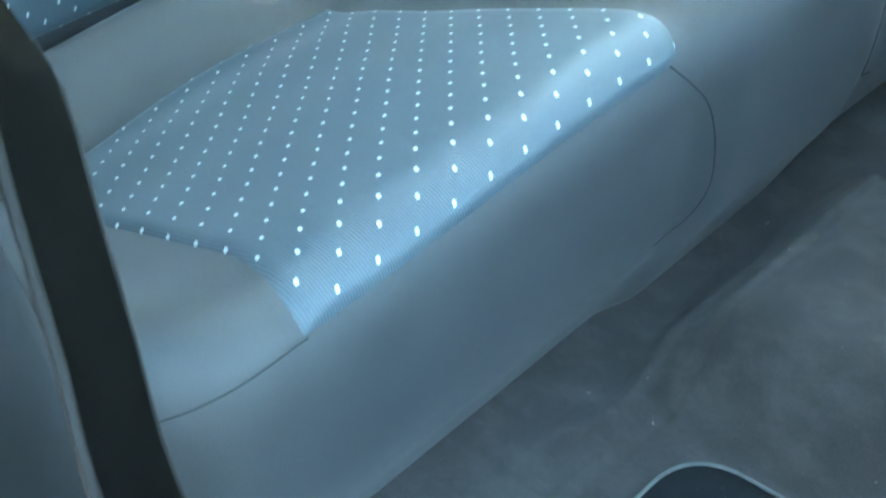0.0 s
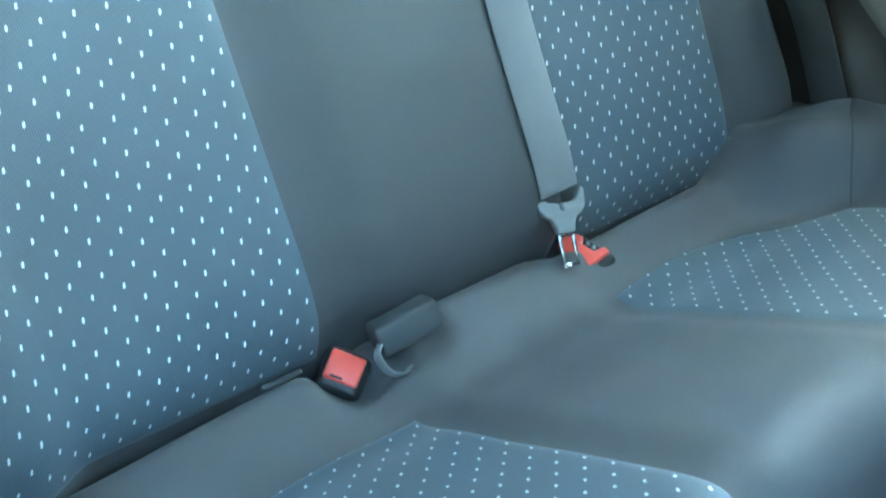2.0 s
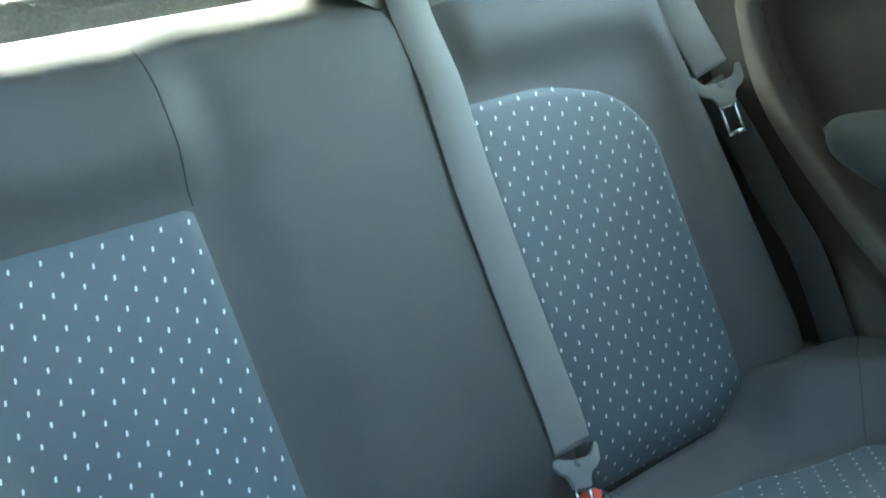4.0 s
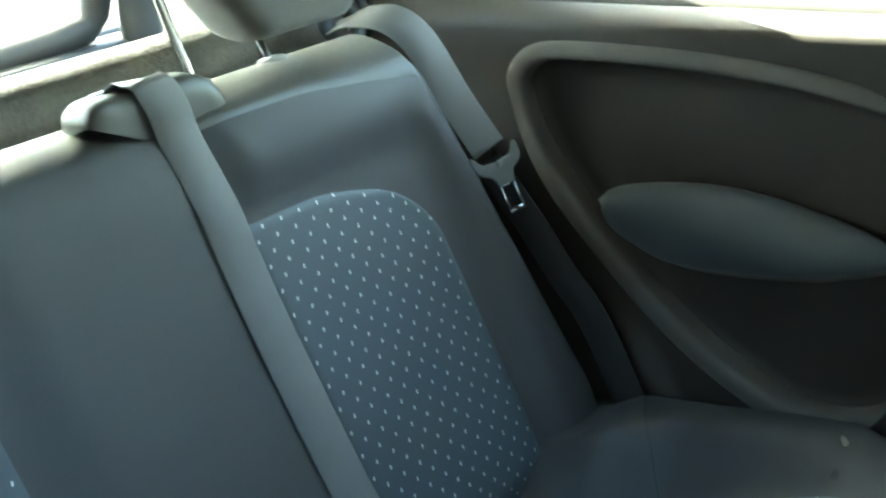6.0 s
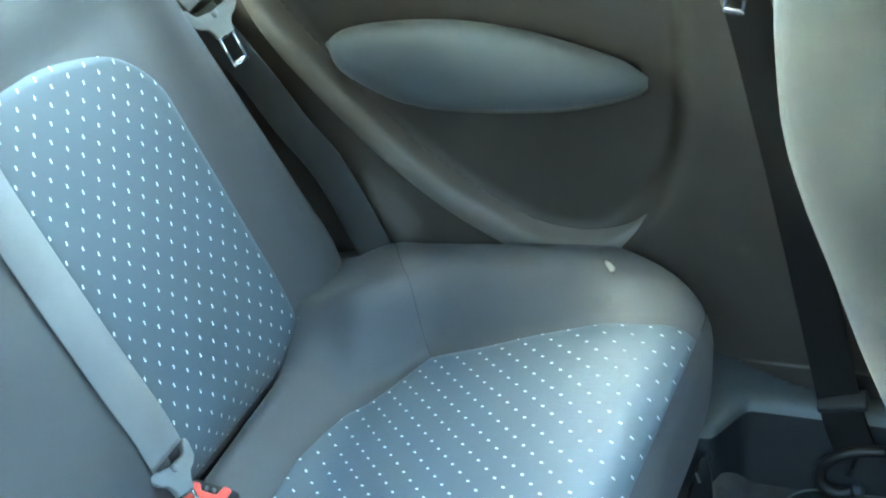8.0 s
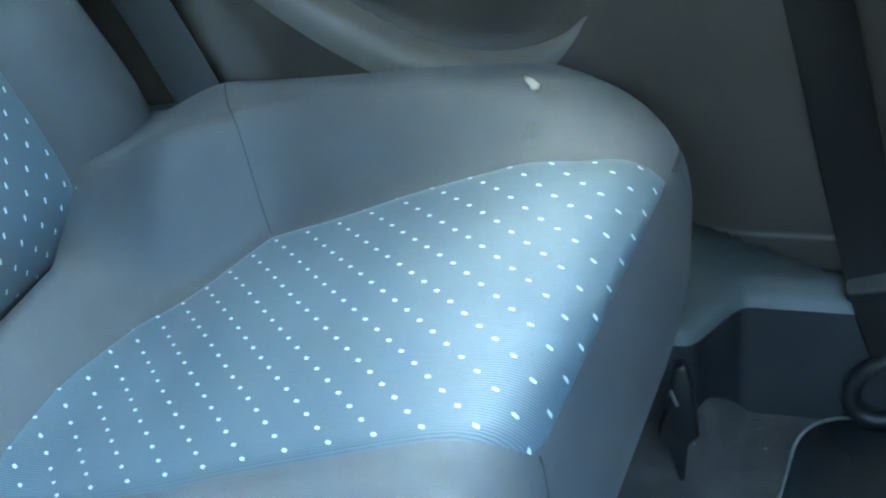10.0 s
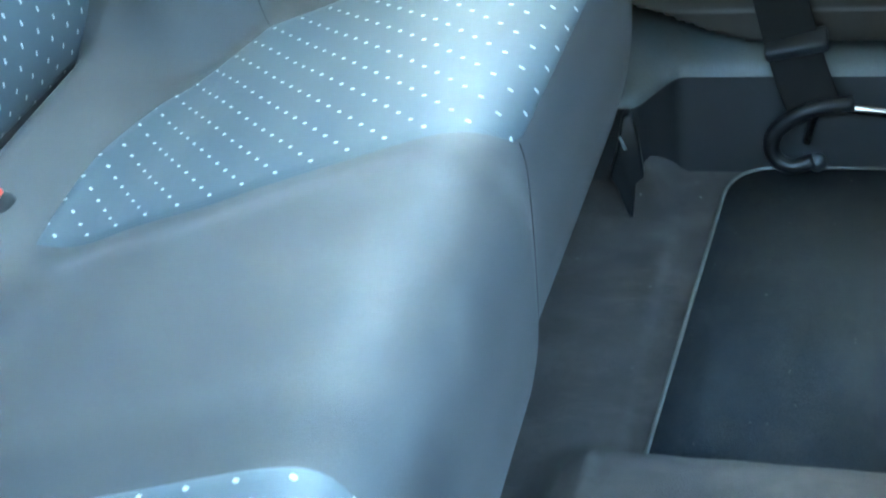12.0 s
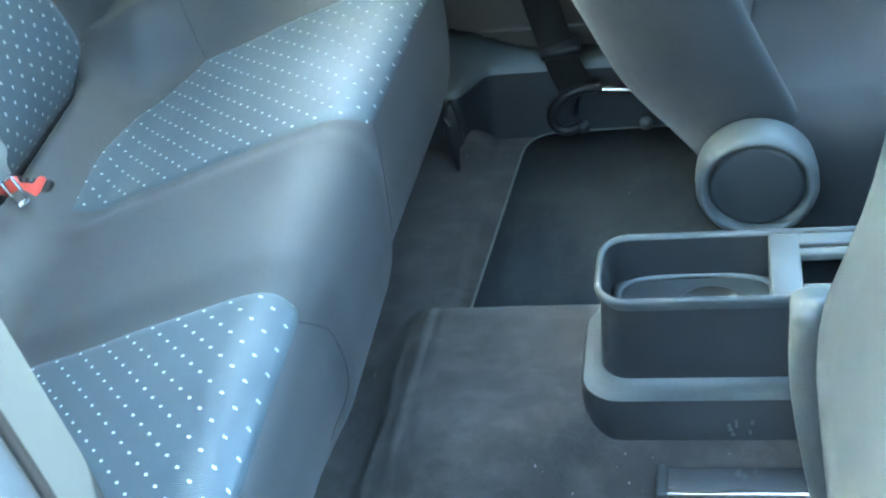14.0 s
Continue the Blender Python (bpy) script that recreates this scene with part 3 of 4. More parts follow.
def middle_belt():
    belt = thing("middle_seat_belt", "grey webbing belt down the backrest with its tongue buckled", "seat belt")
    run = [on_back(0.122 - 0.008 * smooth(0.73, 0.52, z) + 0.002 * smooth(0.45, 0.28, z), z, 0.005) for z in [0.742 - 0.465 * k / 12 for k in range(13)]]
    top = [Vector(p) for p in ((-0.160, 0.089, 0.779), (-0.158, 0.090, 0.796), (-0.150, 0.094, 0.800), (-0.131, 0.102, 0.798), (-0.119, 0.108, 0.773), (-0.114, 0.112, 0.737))]
    pts = spline(top + run[2:], 80)
    part("webbing", ribbon(pts, Vector((0.1, 1, 0.0)), 0.049, 0.0016), WEB, belt)
    tongue(belt, frame_of(Vector((0.0360, 0.145, 0.261)), (0.007, 0.063, -0.012), (0.5, 0.15, -0.85)))
    bm = bmesh.new()
    rows = []
    for k in range(31):
        f = k / 30
        y = 0.022 + 0.171 * f
        end = math.sqrt(max(1 - (1 - min(f, 1 - f) / 0.14) ** 2, 0.0)) if min(f, 1 - f) < 0.14 else 1.0
        lip = 0.773 - 0.030 * min(f / 0.36, 1.0)
        crest = lip + (0.796 - 0.012 * smooth(0.75, 1.0, f) - lip) * (0.25 + 0.75 * end)
        rows.append([(-0.154 + (0.028 if math.cos(a) > 0 else 0.034) * (0.75 + 0.25 * end) * math.copysign(abs(math.cos(a)) ** 0.6, math.cos(a)) + 0.012 * (0.767 - lip), y, (lip if math.cos(a) > 0 else 0.762) + (crest - (lip if math.cos(a) > 0 else 0.762)) * abs(math.sin(a)) ** 0.45) for a in [math.pi * j / 20 for j in range(21)]])
    made = add_grid(bm, rows)
    bm.faces.new(made[0]), bm.faces.new(made[-1])
    part("guide", bm, GUIDE, belt, "pale moulded plastic belt guide")
    part("slot", box((-0.172, 0.054, 0.787), (-0.158, 0.128, 0.7972), 0.002), BLACK, belt, "dark slot of the guide")


middle_belt()


def outer_belt():
    belt = thing("outer_seat_belt", "grey webbing belt hanging at the outer edge of the backrest", "seat belt")
    pts = spline([(-0.235, 0.46, 0.775), (-0.195, 0.472, 0.785), (-0.155, 0.485, 0.778), (-0.125, 0.497, 0.745), (-0.098, 0.515, 0.67), (-0.072, 0.533, 0.605)], 40)
    part("webbing", ribbon(pts, Vector((0.35, 0.9, 0.32)), 0.047, 0.0016), WEB, belt)
    tongue(belt, frame_of(Vector((-0.064, 0.537, 0.585)), (0.45, 0.85, 0.2), (0.45, 0.2, -0.87)))
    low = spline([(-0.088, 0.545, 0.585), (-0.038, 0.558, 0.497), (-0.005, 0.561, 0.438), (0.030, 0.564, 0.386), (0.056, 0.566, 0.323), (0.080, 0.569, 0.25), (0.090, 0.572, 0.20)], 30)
    part("lower_webbing", ribbon(low, Vector((1.0, 0.12, 0.3)), 0.047, 0.0016), WEB_SHADED, belt, "lower strap beside the side trim, coloured darker for its shade")
    part("guide", lathe(((0.014, -0.006), (0.034, -0.006), (0.038, 0.0), (0.034, 0.006), (0.014, 0.006), (0.014, -0.006)), frame_of(Vector((-0.235, 0.475, 0.778)), (0, 1, 0.1), (0.4, 0, -0.9)), 28), BLACK, belt, "black plastic belt guide")


outer_belt()


def face_frame(origin, normal, along):
    """A pose with z along normal and y as near as can be along the other."""
    z = Vector(normal).normalized()
    y = Vector(along)
    y = (y - z * y.dot(z)).normalized()
    m = Matrix((y.cross(z), y, z)).transposed().to_4x4()
    m.translation = origin
    return m


def near_buckle():
    b = thing("near_buckle", "black buckle with a bright red button, pushed in the seat gap", "belt buckle")
    m = face_frame(Vector((0.050, -0.150, 0.203)), (0.58, -0.36, 0.73), (-0.5, 0.85, 0.3))
    part("housing", box((-0.0225, -0.024, -0.05), (0.0225, 0.021, -0.001), 0.010, 4, m), BLACK, b)
    part("button", box((-0.0165, -0.013, -0.012), (0.0165, 0.0155, 0.003), 0.0025, 2, m), RED, b, "red release button")
    part("button_slot", box((-0.010, -0.011, 0.001), (0.002, -0.0085, 0.0036), 0.0005, 1, m), BLACK, b)


def far_buckle():
    b = thing("far_buckle", "black buckle with a red button holding the middle belt", "belt buckle")
    m = face_frame(Vector((0.045, 0.169, 0.209)), (0.20, -0.42, 0.88), (-0.92, -0.10, 0.30))
    part("housing", box((-0.017, -0.034, -0.024), (0.017, 0.020, -0.003), 0.007, 3, m), BLACK, b)
    bm = bmesh.new()
    add_plate(bm, [(-0.015, -0.022), (0.014, -0.026), (0.015, -0.018), (0.004, -0.013), (0.004, 0.004), (0.012, 0.008), (0.010, 0.018), (-0.004, 0.022), (-0.014, 0.017)], -0.010, 0.002, m, 0.0018)
    part("button", bm, RED, b, "red release button with a notch")
    for y in (-0.0085, -0.0005):
        part("spring", box((0.006, y - 0.0018, -0.006), (0.0105, y + 0.0018, 0.001), 0.0008, 1, m), PALE, b, "small pale spring end")
    part("red_tip", box((-0.012, 0.0195, -0.008), (0.004, 0.026, 0.0), 0.002, 2, m), RED, b)


near_buckle()
far_buckle()


def lap_buckle():
    b = thing("lap_belt_buckle", "grey block-shaped buckle lying in the seat gap", "belt buckle")
    m = frame_of(Vector((0.060, -0.086, 0.228)), (0.014, 0.062, 0.015), (0.28, 0, -1))
    part("housing", box((-0.032, -0.016, -0.016), (0.032, 0.014, 0.016), 0.004, 3, m), PLASTIC, b)
    bm = bmesh.new()
    add_ribbon(bm, spline([(0.062, -0.116, 0.222), (0.072, -0.128, 0.216), (0.084, -0.124, 0.203), (0.086, -0.108, 0.196), (0.080, -0.098, 0.196)], 16), Vector((0.7, 0.2, 0.6)), 0.011, 0.0025)
    part("strap", bm, PALE, b, "pale worn strap end")


lap_buckle()

iso = thing("child_seat_anchor", "small grey metal anchor tab in the seat gap", "seat anchor")
part("tab", box((-0.019, -0.0026, -0.0016), (0.019, 0.0026, 0.0016), 0.0008, 2, frame_of(Vector((0.043, -0.212, 0.2165)), (0.3, 1, 0.2), (1, 0, -0.2))), PLASTIC, iso)

# ---- far side: trim panel, window, pillar ----
RIM = [(-0.075, 0.68), (-0.075, 0.655), (-0.062, 0.598), (-0.030, 0.535), (0.034, 0.455), (0.102, 0.382), (0.172, 0.324), (0.244, 0.282), (0.285, 0.269), (0.345, 0.268), (0.392, 0.295), (0.428, 0.345), (0.45, 0.41), (0.458, 0.49), (0.455, 0.585), (0.43, 0.645), (0.40, 0.662), (0.305, 0.686), (0.17, 0.704), (0.015, 0.714), (-0.045, 0.707)]
LOOP = [(p.x, p.y) for p in spline([(x, z, 0) for x, z in RIM[-2:] + RIM + RIM[:3]], 170)]
LOOP = [p for k, p in enumerate(LOOP[:-1]) if 0 < k]
FIRST = min(range(len(LOOP)), key=lambda k: math.hypot(LOOP[k][0] - RIM[0][0], LOOP[k][1] - RIM[0][1]) + (k > 60))
LAST = min(range(len(LOOP)), key=lambda k: math.hypot(LOOP[k][0] - RIM[0][0], LOOP[k][1] - RIM[0][1]) + (k < 60))
LOOP = LOOP[FIRST:LAST]
WALL_Y = 0.605


def rim_depth(x, z):
    """Distance inside the recess (positive) or outside it (negative)."""
    best, inside = 9.0, False
    for (ax, az), (bx, bz) in zip(LOOP, LOOP[1:] + LOOP[:1]):
        dx, dz = bx - ax, bz - az
        k = min(max(((x - ax) * dx + (z - az) * dz) / (dx * dx + dz * dz), 0), 1)
        best = min(best, math.hypot(x - ax - k * dx, z - az - k * dz))
        if (az > z) != (bz > z) and x < ax + (z - az) / (bz - az) * dx:
            inside = not inside
    return best if inside else -best


side = thing("side_trim_panel", "dark moulded side trim with an oval recess and padded armrest", "car trim", kind="structure")
xs = [-0.34 + 0.009 * k for k in range(106)] + [0.70, 0.85, 1.0, 1.2, 1.5, 1.8]
zs = sorted([-0.05 + 0.009 * k for k in range(87)] + [0.7375] + [0.095 + 0.004 * k for k in range(15)])
bm = bmesh.new()


def ledge_z(x):
    """Where the panel turns over into the window ledge."""
    return 0.772 - 0.050 * (min(max(x, -0.15), 0.55) + 0.11)


def panel_point(x, z):
    k = min(max((z - 0.66) / 0.0775, 0.0), 1.0)
    zz = z if z < 0.66 else 0.66 + (ledge_z(x) - 0.66) * k
    y = WALL_Y + 0.030 * smooth(-0.004, 0.026, rim_depth(x, zz)) + 0.032 * smooth(0.80, 1.0, k)
    hem = 0.15 - 0.045 * smooth(0.45, 0.61, x)
    y += 0.13 * (1 - smooth(hem - 0.012, hem, zz)) * smooth(0.34, 0.38, x)
    off = (x - 0.022) * 0.906 + (zz - 0.38) * 0.423
    y -= 0.020 * smooth(0.0, 0.012, off) * (1 - smooth(0.015, 0.06, off)) * smooth(0.18, 0.25, zz) * (1 - smooth(0.30, 0.39, zz))
    return (x, y, zz)


add_grid(bm, [[panel_point(x, z) for x in xs] for z in zs])
part("panel", bm, SIDE_TRIM, side)
bm = bmesh.new()
rows = []
for k, (x, z) in enumerate(LOOP + LOOP[:1]):
    (ax, az), (bx, bz) = LOOP[(k - 2) % len(LOOP)], LOOP[(k + 2) % len(LOOP)]
    out = Vector((bz - az, 0, ax - bx)).normalized()
    if rim_depth(x + out.x * 0.01, z + out.z * 0.01) > 0:
        out = -out
    w = 0.82 - 0.48 * smooth(0.34, 0.44, x) * (0.25 < z < 0.64) - 0.20 * smooth(0.5, 0.65, z)
    sunk = 0.016 * smooth(0.33, 0.47, x) * (1 - smooth(0.64, 0.67, z))
    rows.append([Vector((x, WALL_Y + dy + sunk, z)) + out * (o * w) for o, dy in ((0.023, 0.003), (0.019, 0.0), (0.011, -0.0030 * w), (0.002, -0.0050 * w), (-0.008, -0.0050 * w), (-0.016, -0.0025 * w), (-0.020, 0.003), (-0.023, 0.014), (-0.025, 0.034))])
add_grid(bm, rows)
part("rim", bm, TRIM_LIT, side, "broad raised grey-brown rim round the recess, paled for the light it catches")


def armrest():
    rows = []
    top = spline([(0.035, 0.525, 0), (0.062, 0.543, 0), (0.129, 0.554, 0), (0.202, 0.556, 0), (0.271, 0.547, 0), (0.338, 0.529, 0), (0.39, 0.513, 0), (0.417, 0.497, 0)], 40)
    low = spline([(0.035, 0.525, 0), (0.05, 0.498, 0), (0.08, 0.478, 0), (0.13, 0.455, 0), (0.189, 0.45, 0), (0.262, 0.452, 0), (0.333, 0.459, 0), (0.408, 0.479, 0), (0.417, 0.497, 0)], 40)
    for hi, lo in zip(top, low):
        mid, half = (hi + lo) / 2, (hi - lo) / 2
        swell = smooth(0.0, 0.04, half.length)
        rows.append([(mid.x + half.x * math.sin(a), 0.603 - (0.032 if math.cos(a) > 0 else 0.036) * swell * math.cos(a), mid.y + half.y * math.sin(a)) for a in [2 * math.pi * j / 28 for j in range(28)]])
    bm = bmesh.new()
    add_grid(bm, rows, closed=True)
    part("armrest_pad", bm, ARM, side, "blue-grey padded armrest")
    lip = [Vector((r[0][0], 0.612, min(p[2] for p in r) - 0.005)) for r in rows[:40]]
    part("armrest_lip", tube(lip, 0.0035, 6), TRIM_LIT, side, "thin moulded lip below the armrest")


armrest()
# Added board: keeps sun from leaking through the gap beside the backrest.
part("gap_board", box((-0.26, 0.545, 0.0), (-0.13, 0.640, 0.60), 0.02, 3), TRIM, side, "added dark board that stops sun through the gap beside the backrest")


def pane_of(outline, thick):
    """A sheet of glass with two faces, fanned from its middle."""
    bm = bmesh.new()
    mid = sum(outline, Vector()) / len(outline)
    near_face = [bm.verts.new(p) for p in outline]
    far_face = [bm.verts.new(p + thick) for p in outline]
    a, b = bm.verts.new(mid), bm.verts.new(mid + thick)
    for k in range(len(outline)):
        n = (k + 1) % len(outline)
        bm.faces.new((near_face[k], near_face[n], a))
        bm.faces.new((far_face[n], far_face[k], b))
        bm.faces.new((near_face[n], near_face[k], far_face[k], far_face[n]))
    return bm


# window ledge, side window and rear pillar on the far side
bm = bmesh.new()
ledge = spline([(0, 0.635, -0.006), (0, 0.639, 0.002), (0, 0.653, 0.010), (0, 0.680, 0.014), (0, 0.717, 0.014), (0, 0.79, 0.006)], 18)
add_grid(bm, [[(x, p.y, ledge_z(x) + p.z) for p in ledge] for x in [-0.34 + 0.05 * k for k in range(30)]])
part("window_ledge", bm, LEDGE, side, "smooth ledge below the side window")
window_far = thing("window_1", "side window with a dark rubber frame", "window", kind="structure")
frame_line = spline([(-0.14, 0.71, 0.792), (-0.10, 0.71, 0.790), (0.10, 0.71, 0.780), (0.45, 0.71, 0.762), (1.05, 0.71, 0.758), (1.12, 0.70, 0.76), (1.05, 0.62, 1.10), (0.95, 0.60, 1.13), (0.15, 0.60, 1.13), (0.00, 0.62, 1.09), (-0.12, 0.70, 0.88), (-0.14, 0.725, 0.815)], 110)
part("window_frame", tube(frame_line, 0.008, 8, 1.0, True), RUBBER, window_far)
bm = pane_of([p + Vector((0, 0.010, 0)) for p in frame_line[:-1]], Vector((0, 0.004, 0)))
pane = part("pane", bm, GLASS, window_far, "", False)
pane.visible_shadow = False
bm = bmesh.new()
pillar_rows = []
for k in range(13):
    f = k / 12
    z = 0.765 + 0.41 * f
    y = 0.680 - 0.09 * f * f
    pillar_rows.append([(-0.128 + 0.16 * f - 0.46 * j / 14, y - 0.02 * math.sin(math.pi * j / 14) - 0.20 * (j / 14) ** 3, z) for j in range(15)])
add_grid(bm, pillar_rows)
pillar = tagged(link("rear_pillar_trim", bm, PALE_PILLAR), "pale plastic trim of the rear roof pillar", "car trim", kind="structure")

# load cover roll, rear deck and rear window
roll = thing("load_cover_roll", "grainy grey load cover roll behind the backrest", "load cover")
part("roll", tube([Vector((-0.345, y, 0.762)) for y in bench_columns(-0.60, 0.58, 24)], 0.045, 20), SHELF, roll)
part("hem", box((-0.402, -0.59, 0.739), (-0.385, 0.57, 0.759), 0.004), SHELF, roll, "folded hem of the cover")
for y in (-0.61, 0.59):
    part("end_cap", tube([Vector((-0.345, y + d, 0.762)) for d in (-0.016, -0.012, 0.012, 0.016)], [0.040, 0.048, 0.048, 0.040], 20), BLACK, roll, "black plastic end cap")
deck = tagged(link("rear_deck", box((-0.95, -0.66, 0.667), (-0.40, 0.66, 0.702), 0.01), SHELF), "grey rear deck below the rear window", "car trim", kind="structure")
rear_w = thing("window_2", "rear window with a dark rubber frame", "window", kind="structure")
rear_line = spline([(-0.86, -0.44, 0.752), (-0.87, 0.10, 0.750), (-0.86, 0.46, 0.757), (-0.84, 0.535, 0.82), (-0.66, 0.49, 1.12), (-0.62, 0.42, 1.15), (-0.62, -0.42, 1.15), (-0.66, -0.49, 1.12), (-0.84, -0.535, 0.82)], 90)
part("window_frame", tube(rear_line, 0.028, 10, 1.0, True), RUBBER, rear_w)
bm = pane_of([p + Vector((-0.008, 0, 0)) for p in rear_line[:-1]], Vector((-0.004, 0, 0)))
pane = part("pane", bm, GLASS, rear_w, "", False)
pane.visible_shadow = False
part("tailgate_frame", tube(spline([(-0.84, -0.60, 0.74), (-0.80, -0.585, 0.86), (-0.62, -0.52, 1.14)], 20), 0.05, 12, 0.6), TRIM, rear_w)
part("tailgate_frame", tube(spline([(-0.84, 0.60, 0.70), (-0.80, 0.592, 0.83), (-0.62, 0.545, 1.14)], 20), 0.038, 12, 0.6), DEEP, rear_w)
part("tailgate_sill", box((-0.92, -0.62, 0.62), (-0.82, 0.62, 0.738), 0.02), DEEP, rear_w)

part("antenna_wire", tube(spline([(-0.800, 0.445, 0.815), (-0.80, 0.497, 0.838), (-0.80, 0.571, 0.850)], 16), 0.0012, 6), PALE, rear_w, "thin pale wire at the window corner")
part("wiper", tube(spline([(-0.93, -0.30, 0.790), (-0.93, 0.0, 0.798), (-0.93, 0.20, 0.792)], 16), [0.012 - 0.0005 * k for k in range(17)], 8), BLACK, rear_w, "black wiper arm outside the glass")

# roof lining: unseen, runs far forward to cut windscreen light
bm = bmesh.new()
add_grid(bm, [[(x, y, 1.205 - 0.09 * (abs(y) / 0.60) ** 4 - 0.05 * max(-x - 0.2, 0)) for y in bench_columns(-0.60, 0.62, 20)] for x in bench_columns(-0.66, 2.02, 20)])
tagged(link("ceiling", bm, LINER), "grey cloth roof lining, unseen, lengthened to cut front light", "ceiling", kind="structure")

# ---- floor ----
def floor_z(x, y):
    a = abs(y)
    half = 0.15 - (0.055 * smooth(0.60, 0.72, x) if y < 0 else 0.0)
    z = 0.07 * (1 - smooth(half - 0.05, half + 0.035, a)) * smooth(0.45, 0.54, x)
    z += 0.05 * (1 - smooth(0.37, 0.42, x))
    z += 0.07 * smooth(0.585, 0.615, a)
    z += 0.050 * smooth(0.46, 0.53, y) * (1 - smooth(0.495, 0.535, x))
    fold = x - 0.520 - 0.03 * y
    z += 0.010 * (1 - smooth(-0.008, 0.006, fold)) * (1 - smooth(0.40, 0.50, a))
    z += 0.007 * math.exp(-((fold + 0.030 + 0.006 * math.sin(y * 40)) / 0.008) ** 2) * (1 - smooth(0.10, 0.30, abs(y + 0.08)))
    if a > 0.5:
        z = min(z, 0.095)
    return z - 0.012


bm = bmesh.new()
add_grid(bm, [[(x, y, floor_z(x, y) + 0.0015 * noise.noise(Vector((x * 30, y * 30, 0)))) for y in bench_columns(-0.64, 0.64, 110)] for x in bench_columns(-0.3, 0.45, 20) + bench_columns(0.452, 0.60, 60) + bench_columns(0.61, 2.3, 110)])
tagged(link("floor", bm, CARPET), "worn dark felt carpet over the centre tunnel, dusty", "floor", kind="structure")


def floor_mat(name, corners, label):
    """A mat with rounded corners on the floor; corners in order round it."""
    m = thing(name, label, "floor mat")
    line = []
    for k, c in enumerate(corners):
        a, b, d = Vector(corners[k - 1]), Vector(c), Vector(corners[(k + 1) % 4])
        p, q = b + (a - b).normalized() * 0.05, b + (d - b).normalized() * 0.05
        line += [tuple(p.lerp(b, t).lerp(b.lerp(q, t), t)) for t in [n / 8 for n in range(9)]]
    part("carpet_layer", plate(line, -0.010, -0.002, Matrix(), 0.0), MAT_C, m)
    part("piping", tube([Vector((x, y, -0.001)) for x, y in line], 0.0017, 6, 1.0, True), PIPING, m, "pale stitched edge piping")


floor_mat("floor_mat", ((0.541, 0.10), (1.00, 0.10), (1.02, 0.562), (0.577, 0.557)), "dark carpet floor mat with pale edge piping")
floor_mat("floor_mat", ((0.550, -0.55), (1.00, -0.56), (1.00, -0.196), (0.550, -0.196)), "dark carpet floor mat with pale edge piping")

# far sill trim, belt rail and front belt
sill = thing("sill_trim", "grey plastic sill trim along the door side", "car trim", kind="structure")
def sill_line(x):
    """The inner edge and height of the sill trim: a broad plate behind, a rounded step, a narrow ledge ahead."""
    k = smooth(0.490, 0.530, x)
    return 0.513 + 0.070 * k, 0.100 - 0.006 * k


sill_x = [0.44 + 0.006 * k for k in range(40)] + [0.70, 0.8, 1.0, 1.3, 1.6]
bm = bmesh.new()
add_grid(bm, [[(x, sill_line(x)[0] + a, sill_line(x)[1] + b) for a, b in ((0.0, -0.012), (0.003, -0.005), (0.009, 0.0), (0.03, 0.003), (0.08, 0.004))] + [(x, 0.742, sill_line(x)[1] + 0.008)] for x in sill_x])
part("sill_top", bm, SILL, sill)
bm = bmesh.new()
add_grid(bm, [[(x, sill_line(x)[0] + a, z) for a, z in ((-0.018, -0.012), (-0.012, 0.02), (-0.004, sill_line(x)[1] - 0.03), (0.0, sill_line(x)[1] - 0.012))] for x in sill_x])
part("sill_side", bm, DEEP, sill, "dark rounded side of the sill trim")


def rail_belt():
    b = thing("front_seat_belt", "dark webbing front belt running to a metal floor rail", "seat belt")
    part("rail", tube(spline([(0.645, 0.560, 0.026), (0.652, 0.557, 0.055), (0.665, 0.555, 0.066), (0.737, 0.553, 0.061), (0.90, 0.551, 0.052), (0.94, 0.560, 0.020)], 40), 0.0045, 10), STEEL, b, "bright metal belt rail")
    part("rail_loop", tube(spline([(0.685, 0.556, 0.069), (0.650, 0.550, 0.067), (0.619, 0.548, 0.046), (0.615, 0.546, 0.022), (0.631, 0.544, 0.009), (0.652, 0.546, 0.014)], 30), 0.0075, 10), BLACK, b, "black plastic hook end of the rail")
    for x in (0.655, 0.741):
        part("bolt", lathe(((0.0, 0.009), (0.005, 0.009), (0.007, 0.006), (0.009, 0.0), (0.009, -0.006)), pose(x, 0.552, 0.010, 40, 0, 0), 16), PLASTIC, b, "small dark bolt")
    pts = spline([(0.655, 0.556, 0.055), (0.637, 0.560, 0.105), (0.618, 0.578, 0.17), (0.585, 0.588, 0.32), (0.55, 0.593, 0.47), (0.518, 0.593, 0.60), (0.480, 0.594, 0.69), (0.462, 0.594, 0.80), (0.45, 0.59, 0.98)], 60)
    part("webbing", ribbon(pts, Vector((1, 0.1, 0.2)), 0.047, 0.0016), WEB_DARK, b)
    part("sleeve", box((-0.028, -0.006, -0.012), (0.028, 0.006, 0.012), 0.003, 2, frame_of(Vector((0.634, 0.566, 0.125)), (1, 0, 0.2), (0.1, 0.3, -0.9))), DEEP, b, "dark grey belt sleeve")
    tongue(b, frame_of(Vector((0.519, 0.586, 0.640)), (0.98, -0.1, -0.12), (0.12, -0.05, -0.99)))


rail_belt()

